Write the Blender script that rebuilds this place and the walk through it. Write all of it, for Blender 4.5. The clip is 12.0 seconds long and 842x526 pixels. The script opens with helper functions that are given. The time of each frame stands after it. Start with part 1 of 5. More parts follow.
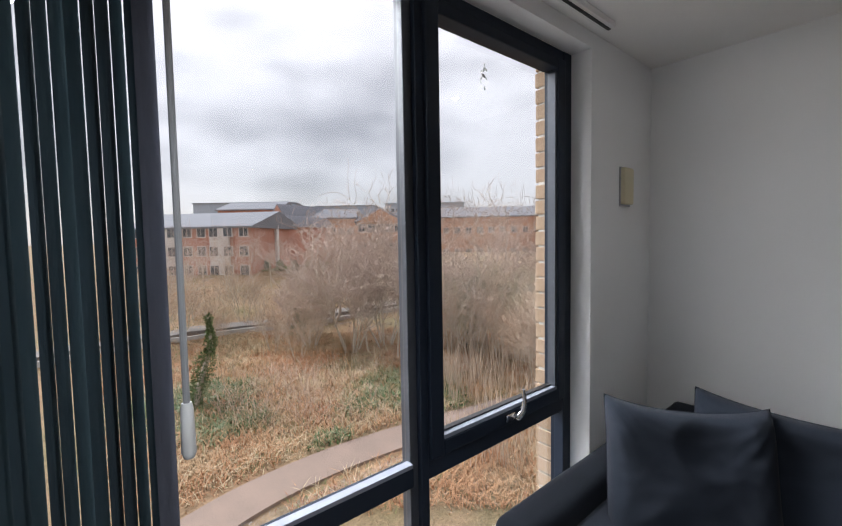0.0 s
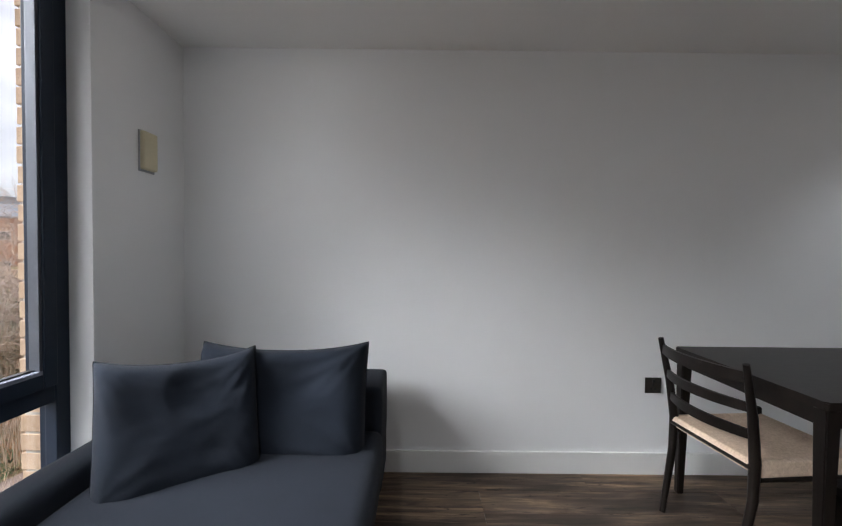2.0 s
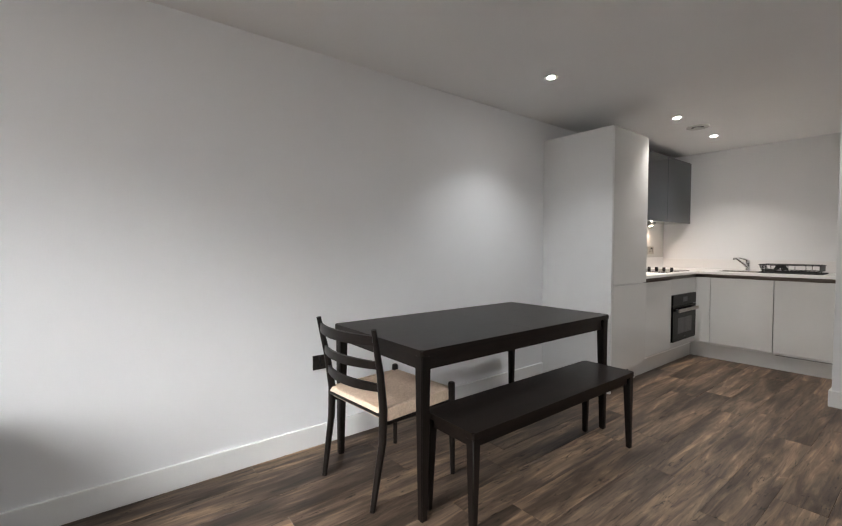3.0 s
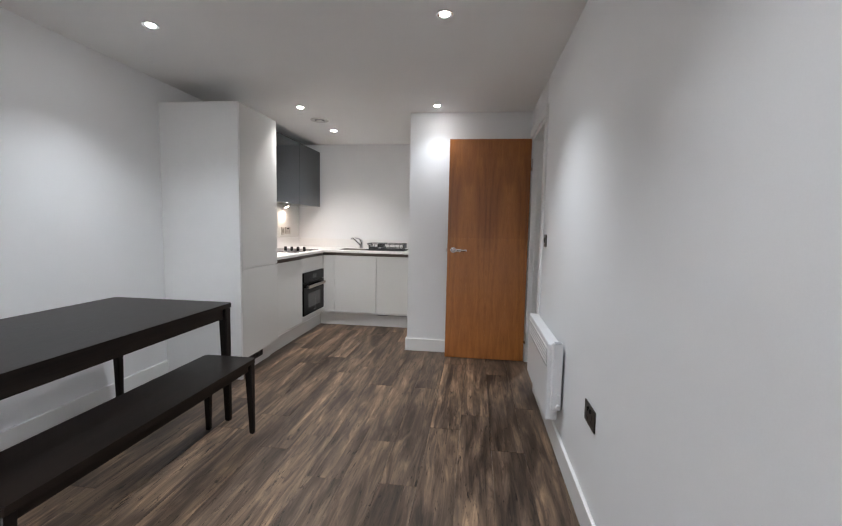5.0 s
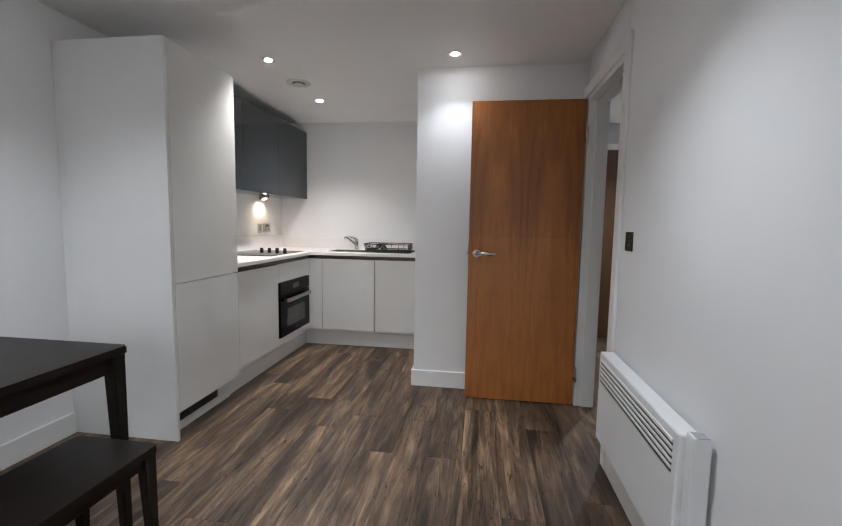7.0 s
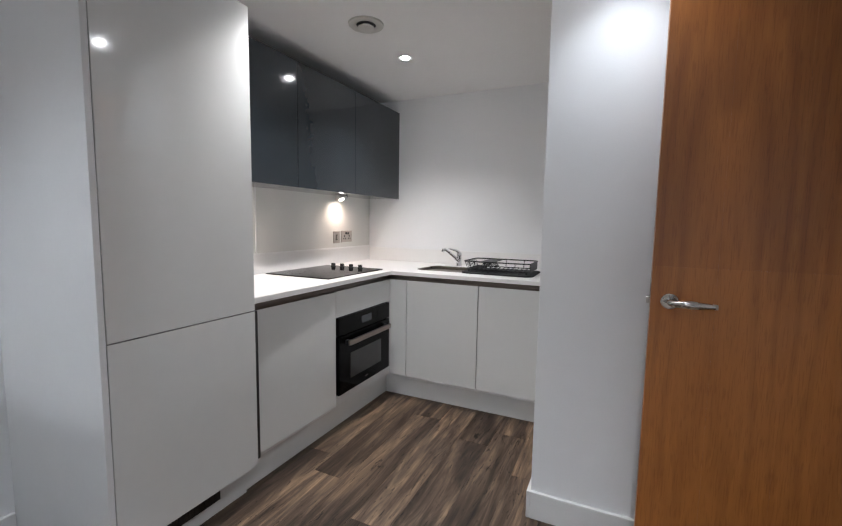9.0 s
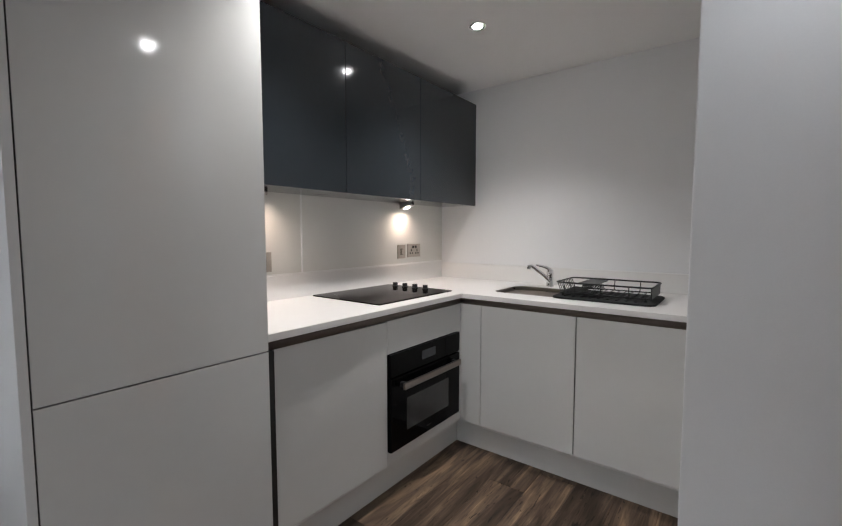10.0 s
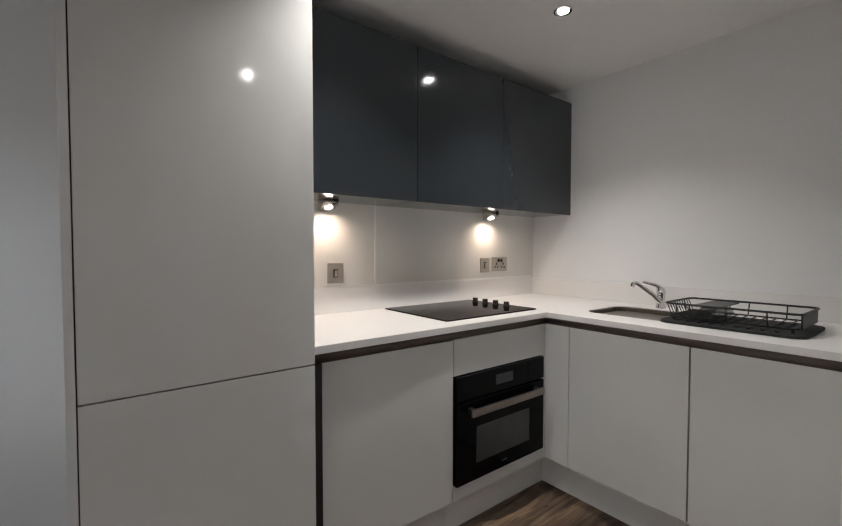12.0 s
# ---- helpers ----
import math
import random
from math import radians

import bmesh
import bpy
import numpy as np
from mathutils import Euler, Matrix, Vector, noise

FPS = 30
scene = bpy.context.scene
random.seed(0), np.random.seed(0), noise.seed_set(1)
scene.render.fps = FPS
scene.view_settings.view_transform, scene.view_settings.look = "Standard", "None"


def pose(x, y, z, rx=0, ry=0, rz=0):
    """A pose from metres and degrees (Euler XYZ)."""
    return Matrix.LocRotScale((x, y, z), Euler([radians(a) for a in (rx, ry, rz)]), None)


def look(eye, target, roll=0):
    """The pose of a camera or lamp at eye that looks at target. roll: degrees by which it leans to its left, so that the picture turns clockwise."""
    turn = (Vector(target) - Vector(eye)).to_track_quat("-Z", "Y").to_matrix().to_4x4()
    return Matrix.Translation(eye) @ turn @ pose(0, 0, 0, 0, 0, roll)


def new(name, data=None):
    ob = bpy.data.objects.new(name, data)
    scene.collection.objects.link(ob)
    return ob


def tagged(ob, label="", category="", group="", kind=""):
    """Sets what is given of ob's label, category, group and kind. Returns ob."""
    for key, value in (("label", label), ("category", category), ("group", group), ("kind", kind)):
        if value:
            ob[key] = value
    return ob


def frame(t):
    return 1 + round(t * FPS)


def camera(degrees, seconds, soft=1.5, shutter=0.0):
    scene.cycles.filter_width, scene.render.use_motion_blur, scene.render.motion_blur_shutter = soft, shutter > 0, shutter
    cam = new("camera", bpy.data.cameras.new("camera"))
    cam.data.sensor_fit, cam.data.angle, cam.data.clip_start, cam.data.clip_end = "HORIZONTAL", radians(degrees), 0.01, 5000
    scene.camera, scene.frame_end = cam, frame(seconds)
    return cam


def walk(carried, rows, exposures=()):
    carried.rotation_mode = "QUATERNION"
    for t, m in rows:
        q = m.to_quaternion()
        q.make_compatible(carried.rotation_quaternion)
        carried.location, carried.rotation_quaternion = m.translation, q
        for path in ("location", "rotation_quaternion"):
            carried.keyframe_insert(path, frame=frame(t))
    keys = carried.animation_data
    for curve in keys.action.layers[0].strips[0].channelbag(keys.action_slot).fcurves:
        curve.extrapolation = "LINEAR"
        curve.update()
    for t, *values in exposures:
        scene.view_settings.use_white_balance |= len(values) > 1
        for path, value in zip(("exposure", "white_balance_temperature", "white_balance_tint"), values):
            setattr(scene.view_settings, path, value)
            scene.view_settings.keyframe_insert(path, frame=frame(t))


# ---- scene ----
cam = camera(90.5, 12.0, 1.25)

PATH = [
    (0, (2.42, 1.524, 1.443), (1.126, 0.004, 1.326), -1.0),
    (0.5, (2.38, 1.52, 1.436), (0.908, 0.172, 1.305), -0.7),
    (1, (2.325, 1.621, 1.359), (0.647, 0.539, 1.242), -0.1),
    (1.5, (2.279, 1.748, 1.295), (0.369, 1.163, 1.191), 0.5),
    (2, (2.296, 1.897, 1.224), (0.297, 1.901, 1.17), 0.6),
    (2.5, (2.3, 2.018, 1.188), (0.415, 2.685, 1.146), -0.1),
    (3, (2.326, 2.142, 1.182), (0.754, 3.377, 1.109), 0.0),
    (3.5, (2.376, 2.212, 1.216), (1.253, 3.863, 1.096), 0.6),
    (5.5, (2.467, 2.496, 1.247), (2.267, 4.478, 1.068), 1.1),
    (6, (2.485, 2.697, 1.228), (2.248, 4.675, 1.043), 1.0),
    (6.5, (2.383, 3.03, 1.221), (2.128, 5.005, 1.035), 1.0),
    (8.5, (2.129, 4.393, 1.26), (1.517, 6.286, 1.053), 0.9),
    (9, (2.085, 4.674, 1.275), (1.237, 6.475, 1.082), 0.9),
    (9.5, (1.978, 4.95, 1.293), (0.924, 6.641, 1.124), 0.3),
    (10, (1.9, 5.219, 1.272), (0.686, 6.802, 1.131), -0.0),
    (10.5, (1.873, 5.39, 1.248), (0.515, 6.855, 1.146), -0.1),
    (11, (1.87, 5.434, 1.25), (0.395, 6.783, 1.169), -0.2),
    (11.5, (1.879, 5.432, 1.261), (0.329, 6.694, 1.189), -0.1),
    (12, (1.915, 5.459, 1.244), (0.333, 6.68, 1.182), 0.0),
]
walk(cam, [(t, look(eye, target, roll)) for t, eye, target, roll in PATH], [
    (0, 2.44, 6360, 10), (0.5, 2.42, 6360, 10), (1, 2.35, 6360, 10), (1.5, 2.42, 6360, 10), (2, 2.70, 6300, 10), (2.5, 3.27, 6580, 10), (3, 3.37, 6560, 10), (3.5, 3.47, 6350, 10),
    (5.5, 3.64, 6240, 10), (6.5, 3.44, 6240, 10), (8.5, 3.44, 6030, 10), (9, 3.44, 6030, 10), (9.5, 3.25, 6050, 10), (10, 3.01, 6200, 10), (10.5, 2.95, 6320, 10), (12, 2.91, 6420, 10)])

# ---- light ----
SUN_TURN, SUN_HEIGHT = radians(159), radians(36)
world = bpy.data.worlds.new("overcast_sky")
scene.world = world
world.use_nodes = True
wn = world.node_tree
wn.nodes.clear()


def wnode(kind, **settings):
    n = wn.nodes.new(kind)
    for key, value in settings.items():
        n.inputs[key].default_value = value
    return n


sky = wn.nodes.new("ShaderNodeTexSky")
sky.sky_type, sky.sun_disc, sky.sun_elevation, sky.sun_rotation = "NISHITA", False, SUN_HEIGHT, SUN_TURN
coord = wn.nodes.new("ShaderNodeTexCoord")
stretch = wn.nodes.new("ShaderNodeMapping")
stretch.inputs["Scale"].default_value = (1.0, 1.0, 2.6)
stretch.inputs["Location"].default_value = (0.35, 0.1, 0.0)
cloud = wnode("ShaderNodeTexNoise", Scale=3.4, Detail=7.0, Roughness=0.52)
ramp = wn.nodes.new("ShaderNodeValToRGB")
ramp.color_ramp.elements[0].position, ramp.color_ramp.elements[0].color = 0.33, (0.155, 0.153, 0.164, 1)
ramp.color_ramp.elements[1].position, ramp.color_ramp.elements[1].color = 0.60, (0.318, 0.313, 0.330, 1)
lift = wn.nodes.new("ShaderNodeVectorMath")
lift.operation = "SCALE"
# an overcast sky grows brighter towards the zenith
split = wn.nodes.new("ShaderNodeSeparateXYZ")
rise = wn.nodes.new("ShaderNodeMapRange")
for key, value in (("From Min", 0.0), ("From Max", 1.0), ("To Min", 7.6), ("To Max", 19.0)):
    rise.inputs[key].default_value = value
blend = wn.nodes.new("ShaderNodeMix")
blend.data_type = "RGBA"
blend.inputs["Factor"].default_value = 0.93
back = wnode("ShaderNodeBackground", Strength=0.054)
wout = wn.nodes.new("ShaderNodeOutputWorld")
wn.links.new(coord.outputs["Generated"], stretch.inputs["Vector"])
wn.links.new(stretch.outputs["Vector"], cloud.inputs["Vector"])
wn.links.new(cloud.outputs["Fac"], ramp.inputs["Fac"])
wn.links.new(coord.outputs["Generated"], split.inputs["Vector"])
wn.links.new(split.outputs["Z"], rise.inputs["Value"])
wn.links.new(rise.outputs["Result"], lift.inputs["Scale"])
wn.links.new(ramp.outputs["Color"], lift.inputs[0])
wn.links.new(sky.outputs["Color"], blend.inputs["A"])
wn.links.new(lift.outputs["Vector"], blend.inputs["B"])
wn.links.new(blend.outputs["Result"], back.inputs["Color"])
wn.links.new(back.outputs["Background"], wout.inputs["Surface"])

sun = new("sun", bpy.data.lights.new("sun", "SUN"))
sun.data.energy, sun.data.angle, sun.data.color = 1.15, radians(42), (0.97, 0.985, 1.0)
sun.matrix_world = look((math.sin(SUN_TURN) * 60, math.cos(SUN_TURN) * 60, 60 * math.tan(SUN_HEIGHT)), (0, 0, 0))

SPOT_WATTS, UNDER_WATTS = 7.6, 0.48


# ---- materials ----
class Nodes:
    """A short way to write a node material."""

    def __init__(self, name):
        self.m = bpy.data.materials.new(name)
        self.m.use_nodes = True
        self.t = self.m.node_tree
        self.b = self.t.nodes["Principled BSDF"]

    def node(self, kind, **settings):
        n = self.t.nodes.new(kind)
        for key, value in settings.items():
            n.inputs[key.replace("_", " ")].default_value = value
        return n

    def link(self, a, b):
        self.t.links.new(a, b)

    def set(self, **settings):
        for key, value in settings.items():
            self.b.inputs[key.replace("_", " ")].default_value = value
        return self

    def place(self, scale=(1, 1, 1), space="Object"):
        """Coordinates in metres, shifted by each object's own random number."""
        if space == "World":
            src = self.node("ShaderNodeNewGeometry").outputs["Position"]
        else:
            src = self.node("ShaderNodeTexCoord").outputs["Object"]
        mp = self.node("ShaderNodeMapping")
        mp.inputs["Scale"].default_value = scale
        self.link(src, mp.inputs["Vector"])
        return mp.outputs["Vector"]

    def noise(self, vector, scale, detail=4.0, rough=0.55, distortion=0.0):
        n = self.node("ShaderNodeTexNoise", Scale=scale, Detail=detail, Roughness=rough, Distortion=distortion)
        self.link(vector, n.inputs["Vector"])
        return n.outputs["Fac"]

    def ramp(self, fac, stops):
        n = self.node("ShaderNodeValToRGB")
        e = n.color_ramp.elements
        while len(e) < len(stops):
            e.new(0.5)
        for el, (p, c) in zip(e, stops):
            el.position, el.color = p, (*c, 1)
        self.link(fac, n.inputs["Fac"])
        return n.outputs["Color"]

    def mix(self, a, b, fac, mode="MIX"):
        n = self.node("ShaderNodeMix")
        n.data_type, n.blend_type = "RGBA", mode
        for v, i in ((a, "A"), (b, "B"), (fac, "Factor")):
            if hasattr(v, "links"):
                self.link(v, n.inputs[i])
            else:
                n.inputs[i].default_value = v if i == "Factor" else (*v, 1)
        return n.outputs["Result"]

    def bump(self, height, strength, distance=0.002):
        n = self.node("ShaderNodeBump", Strength=strength, Distance=distance)
        self.link(height, n.inputs["Height"])
        self.link(n.outputs["Normal"], self.b.inputs["Normal"])

    def color(self, c):
        self.link(c, self.b.inputs["Base Color"])

    def rough(self, fac, lo, hi):
        n = self.node("ShaderNodeMapRange")
        n.inputs["To Min"].default_value, n.inputs["To Max"].default_value = lo, hi
        self.link(fac, n.inputs["Value"])
        self.link(n.outputs["Result"], self.b.inputs["Roughness"])


def plain(name, c, rough=0.5, metal=0.0, vary=0.08, scale=6.0, grain=60.0, bump=0.05, space="Object", coat=0.0, spec=0.5):
    """A painted, moulded or metal surface: two scales of slight change and a fine relief."""
    n = Nodes(name)
    v = n.place(space=space)
    big, fine = n.noise(v, scale, 3), n.noise(v, grain, 4)
    lo, hi = tuple(x * (1 - vary) for x in c), tuple(min(1, x * (1 + vary)) for x in c)
    n.color(n.mix(n.ramp(big, ((0.3, lo), (0.7, hi))), n.ramp(fine, ((0.3, lo), (0.7, hi))), 0.4))
    n.rough(big, max(0.02, rough * 0.85), min(1, rough * 1.15))
    n.set(Metallic=metal, Coat_Weight=coat, Coat_Roughness=0.08, Specular_IOR_Level=spec)
    if bump:
        n.bump(fine, bump)
    return n.m


def wood(name, dark, light, rough=0.45, along=1, ring=14.0, bump=0.15, coat=0.0, streak=0.55, fleck=None, rand=0.0, spec=0.5):
    """Wood with its grain along one axis: broad figure, fine streaks, and a change from piece to piece."""
    n = Nodes(name)
    scale = [1.0, 1.0, 1.0]
    scale[along] = 0.08
    base = n.node("ShaderNodeTexCoord").outputs["Object"]
    info = n.node("ShaderNodeObjectInfo").outputs["Random"]
    shift = n.node("ShaderNodeVectorMath")
    shift.operation = "SCALE"
    shift.inputs[0].default_value = (31.0, 17.0, 23.0)
    n.link(info, shift.inputs["Scale"])
    add = n.node("ShaderNodeVectorMath")
    n.link(base, add.inputs[0])
    n.link(shift.outputs["Vector"], add.inputs[1])
    mp = n.node("ShaderNodeMapping")
    mp.inputs["Scale"].default_value = scale
    n.link(add.outputs["Vector"], mp.inputs["Vector"])
    v = mp.outputs["Vector"]
    figure = n.noise(v, ring, 3, 0.5, 1.2)
    fine = n.noise(v, ring * 9, 5, 0.6, 0.3)
    c = n.mix(n.ramp(figure, ((0.32, dark), (0.68, light))), n.ramp(fine, ((0.35, dark), (0.65, light))), streak * 0.7)
    if fleck:
        blotch = n.noise(v, ring * 2.3, 6, 0.65, 0.6)
        c = n.mix(c, n.ramp(blotch, ((0.5, dark), (0.72, fleck))), 0.35)
    if rand:
        tone = n.ramp(info, ((0.0, (1 - rand,) * 3), (1.0, (1 + rand, 1 + rand * 0.95, 1 + rand * 0.9))))
        c = n.mix(c, tone, 1.0, "MULTIPLY")
    n.color(c)
    n.rough(fine, rough * 0.85, rough * 1.15)
    n.set(Coat_Weight=coat, Coat_Roughness=0.15, Specular_IOR_Level=spec)
    n.bump(fine, bump, 0.001)
    return n.m


def plank_wood():
    """Weathered grey-brown planks: dark veins, tan streaks, worn patches, and a tone of its own for each."""
    n = Nodes("grey_brown_plank")
    info = n.node("ShaderNodeObjectInfo").outputs["Random"]
    shift = n.node("ShaderNodeVectorMath")
    shift.operation = "SCALE"
    shift.inputs[0].default_value = (37.0, 19.0, 11.0)
    n.link(info, shift.inputs["Scale"])
    add = n.node("ShaderNodeVectorMath")
    n.link(n.node("ShaderNodeTexCoord").outputs["Object"], add.inputs[0])
    n.link(shift.outputs["Vector"], add.inputs[1])

    def lay_out(along):
        mp = n.node("ShaderNodeMapping")
        mp.inputs["Scale"].default_value = (1.0, along, 1.0)
        n.link(add.outputs["Vector"], mp.inputs["Vector"])
        return mp.outputs["Vector"]

    vein = n.noise(lay_out(0.09), 21, 7, 0.64, 1.2)
    band = n.noise(lay_out(0.16), 6.8, 3, 0.5, 0.8)
    streak = n.noise(lay_out(0.025), 120, 4, 0.6, 0.4)
    crack = n.noise(lay_out(0.11), 34, 6, 0.72, 2.4)
    chip = n.noise(lay_out(0.26), 30, 4, 0.65, 1.0)
    c = n.ramp(vein, ((0.36, (0.026, 0.0175, 0.0135)), (0.46, (0.072, 0.051, 0.038)), (0.55, (0.120, 0.087, 0.064)), (0.66, (0.245, 0.180, 0.124))))
    c = n.mix(c, n.ramp(streak, ((0.36, (0.036, 0.025, 0.018)), (0.64, (0.165, 0.120, 0.086)))), 0.26)
    c = n.mix(c, n.ramp(band, ((0.36, (0.42, 0.40, 0.39)), (0.50, (0.90, 0.88, 0.86)), (0.64, (1.50, 1.43, 1.32)))), 0.95, "MULTIPLY")
    c = n.mix(c, n.ramp(info, ((0.0, (0.95, 0.92, 0.90)), (1.0, (1.34, 1.29, 1.23)))), 1.0, "MULTIPLY")
    c = n.mix(c, n.ramp(crack, ((0.355, (0.10, 0.08, 0.07)), (0.415, (1.0, 1.0, 1.0)))), 1.0, "MULTIPLY")
    c = n.mix(c, n.ramp(chip, ((0.30, (0.16, 0.13, 0.11)), (0.35, (1.0, 1.0, 1.0)))), 1.0, "MULTIPLY")
    n.color(c)
    n.rough(streak, 0.36, 0.52)
    n.set(Specular_IOR_Level=0.32)
    n.bump(streak, 0.15, 0.001)
    return n.m


def fabric(name, c, weave=900.0, bump=0.5, mottle=0.13):
    n = Nodes(name)
    v = n.place()
    big, fine = n.noise(v, 5, 4), n.noise(v, weave, 2)
    lo, hi = tuple(x * (1 - mottle) for x in c), tuple(x * (1 + mottle) for x in c)
    n.color(n.mix(n.ramp(big, ((0.3, lo), (0.7, hi))), n.ramp(fine, ((0.3, lo), (0.7, hi))), 0.5))
    n.set(Roughness=0.95, Sheen_Weight=0.03, Sheen_Roughness=0.4, Specular_IOR_Level=0.2)
    n.bump(n.mix(n.noise(v, 45, 3), fine, 0.5), bump, 0.002)
    return n.m


def glowing(name, c, strength):
    n = Nodes(name)
    n.set(Base_Color=(*c, 1), Emission_Color=(*c, 1), Emission_Strength=strength)
    return n.m


def clear_glass(name, tint=(1, 1, 1), rough=0.0):
    n = Nodes(name)
    n.set(Base_Color=(*tint, 1), Roughness=rough, Transmission_Weight=1.0, IOR=1.45)
    return n.m


WALL = plain("wall_paint", (0.815, 0.82, 0.828), 0.6, vary=0.025, scale=1.3, grain=220, bump=0.08, space="World", spec=0.3)
CEIL = plain("ceiling_paint", (0.87, 0.865, 0.855), 0.75, vary=0.03, scale=1.1, grain=180, bump=0.08, space="World", spec=0.2)
TRIM = plain("trim_gloss_paint", (0.80, 0.80, 0.79), 0.35, vary=0.03, scale=3, grain=120, bump=0.04)
GLOSS = plain("white_gloss_laminate", (0.695, 0.70, 0.69), 0.09, vary=0.015, scale=2, grain=30, bump=0.004, coat=1.0)
CARCASS = plain("white_melamine", (0.72, 0.72, 0.72), 0.4, vary=0.02, bump=0.02)
SLATE = plain("slate_gloss_laminate", (0.022, 0.028, 0.034), 0.10, vary=0.05, scale=2, grain=40, bump=0.0, coat=0.3)
WORKTOP = plain("white_worktop", (0.80, 0.79, 0.78), 0.32, vary=0.03, scale=3, grain=300, bump=0.03)
CHANNEL = plain("bronze_channel", (0.15, 0.122, 0.105), 0.4, metal=0.4, vary=0.1)
SPLASH = plain("glass_white_splashback", (0.74, 0.735, 0.70), 0.08, vary=0.01, bump=0.0, coat=0.4)
FRAME = plain("anthracite_powder_coat", (0.013, 0.020, 0.034), 0.5, vary=0.12, scale=4, grain=400, bump=0.05, spec=0.2)
GASKET = plain("grey_aluminium_edge", (0.07, 0.078, 0.095), 0.4, metal=0.3, vary=0.1)
BEAD = plain("pale_glazing_bead", (0.22, 0.235, 0.29), 0.45, vary=0.1)
BLACK = plain("black_plastic", (0.012, 0.012, 0.013), 0.35, vary=0.15)
BLACK_WIRE = plain("black_coated_wire", (0.010, 0.0105, 0.0115), 0.45, vary=0.1)
BLACK_GLASS = plain("black_glass", (0.004, 0.004, 0.0045), 0.06, vary=0.05, bump=0.0, spec=0.10)
HOB_GLASS = plain("brown_black_hob_glass", (0.006, 0.0045, 0.004), 0.03, vary=0.05, bump=0.0, spec=0.03)
RUBBER = plain("dark_rubber_mat", (0.0085, 0.0105, 0.011), 0.7, vary=0.15, grain=300, bump=0.3)
CHROME = plain("chrome", (0.75, 0.75, 0.76), 0.09, metal=1.0, vary=0.03, bump=0.0)
STEEL = plain("brushed_steel", (0.52, 0.50, 0.47), 0.28, metal=1.0, vary=0.08, scale=8, grain=200, bump=0.05)
BRONZE_STEEL = plain("bronzed_steel_plate", (0.46, 0.42, 0.37), 0.36, metal=0.75, vary=0.08)
NICKEL = plain("black_nickel_plate", (0.06, 0.055, 0.05), 0.3, metal=0.7, vary=0.1)
CREAM = plain("yellowed_cream_plastic", (0.62, 0.56, 0.38), 0.5, vary=0.05)
WHITE_PLASTIC = plain("white_enamel", (0.78, 0.79, 0.80), 0.3, vary=0.02)
GREY_PLASTIC = plain("grey_plastic", (0.35, 0.36, 0.38), 0.45, vary=0.05)
BLIND = fabric("charcoal_blind_fabric", (0.058, 0.088, 0.112), 700, 0.3)
# the blind's thin cloth lets some daylight through
cloth_nodes = BLIND.node_tree
through_cloth = cloth_nodes.nodes.new("ShaderNodeBsdfTranslucent")
through_cloth.inputs["Color"].default_value = (0.10, 0.16, 0.19, 1)
both = cloth_nodes.nodes.new("ShaderNodeMixShader")
both.inputs["Fac"].default_value = 0.45
cloth_nodes.links.new(cloth_nodes.nodes["Principled BSDF"].outputs["BSDF"], both.inputs[1])
cloth_nodes.links.new(through_cloth.outputs["BSDF"], both.inputs[2])
cloth_nodes.links.new(both.outputs["Shader"], cloth_nodes.nodes["Material Output"].inputs["Surface"])
# the same blind cloth, coloured paler for the daylight on the end slat
BLIND_LIT = fabric("lit_blind_fabric", (0.12, 0.13, 0.17), 700, 0.3)
SOFA = fabric("charcoal_sofa_fabric", (0.0125, 0.0155, 0.0225), 700, 0.5, 0.2)
CUSHION = fabric("charcoal_cushion_fabric", (0.011, 0.0145, 0.022), 900, 0.5, 0.34)
DARK_WOOD = wood("dark_stained_wood", (0.0045, 0.0032, 0.0027), (0.0150, 0.0102, 0.0080), 0.36, along=1, ring=18, bump=0.15, spec=0.2)
DARK_WOOD_UP = wood("dark_stained_wood_upright", (0.0045, 0.0032, 0.0027), (0.0120, 0.0085, 0.0068), 0.42, along=2, ring=18, bump=0.12, spec=0.2)
DOOR_WOOD = wood("cherry_veneer", (0.205, 0.064, 0.014), (0.41, 0.155, 0.038), 0.4, along=2, ring=6.5, bump=0.04, coat=0.12, streak=0.35, rand=0.07)
HALL_WOOD = wood("dark_hall_veneer", (0.055, 0.024, 0.010), (0.11, 0.05, 0.02), 0.4, along=2, ring=6, bump=0.04)


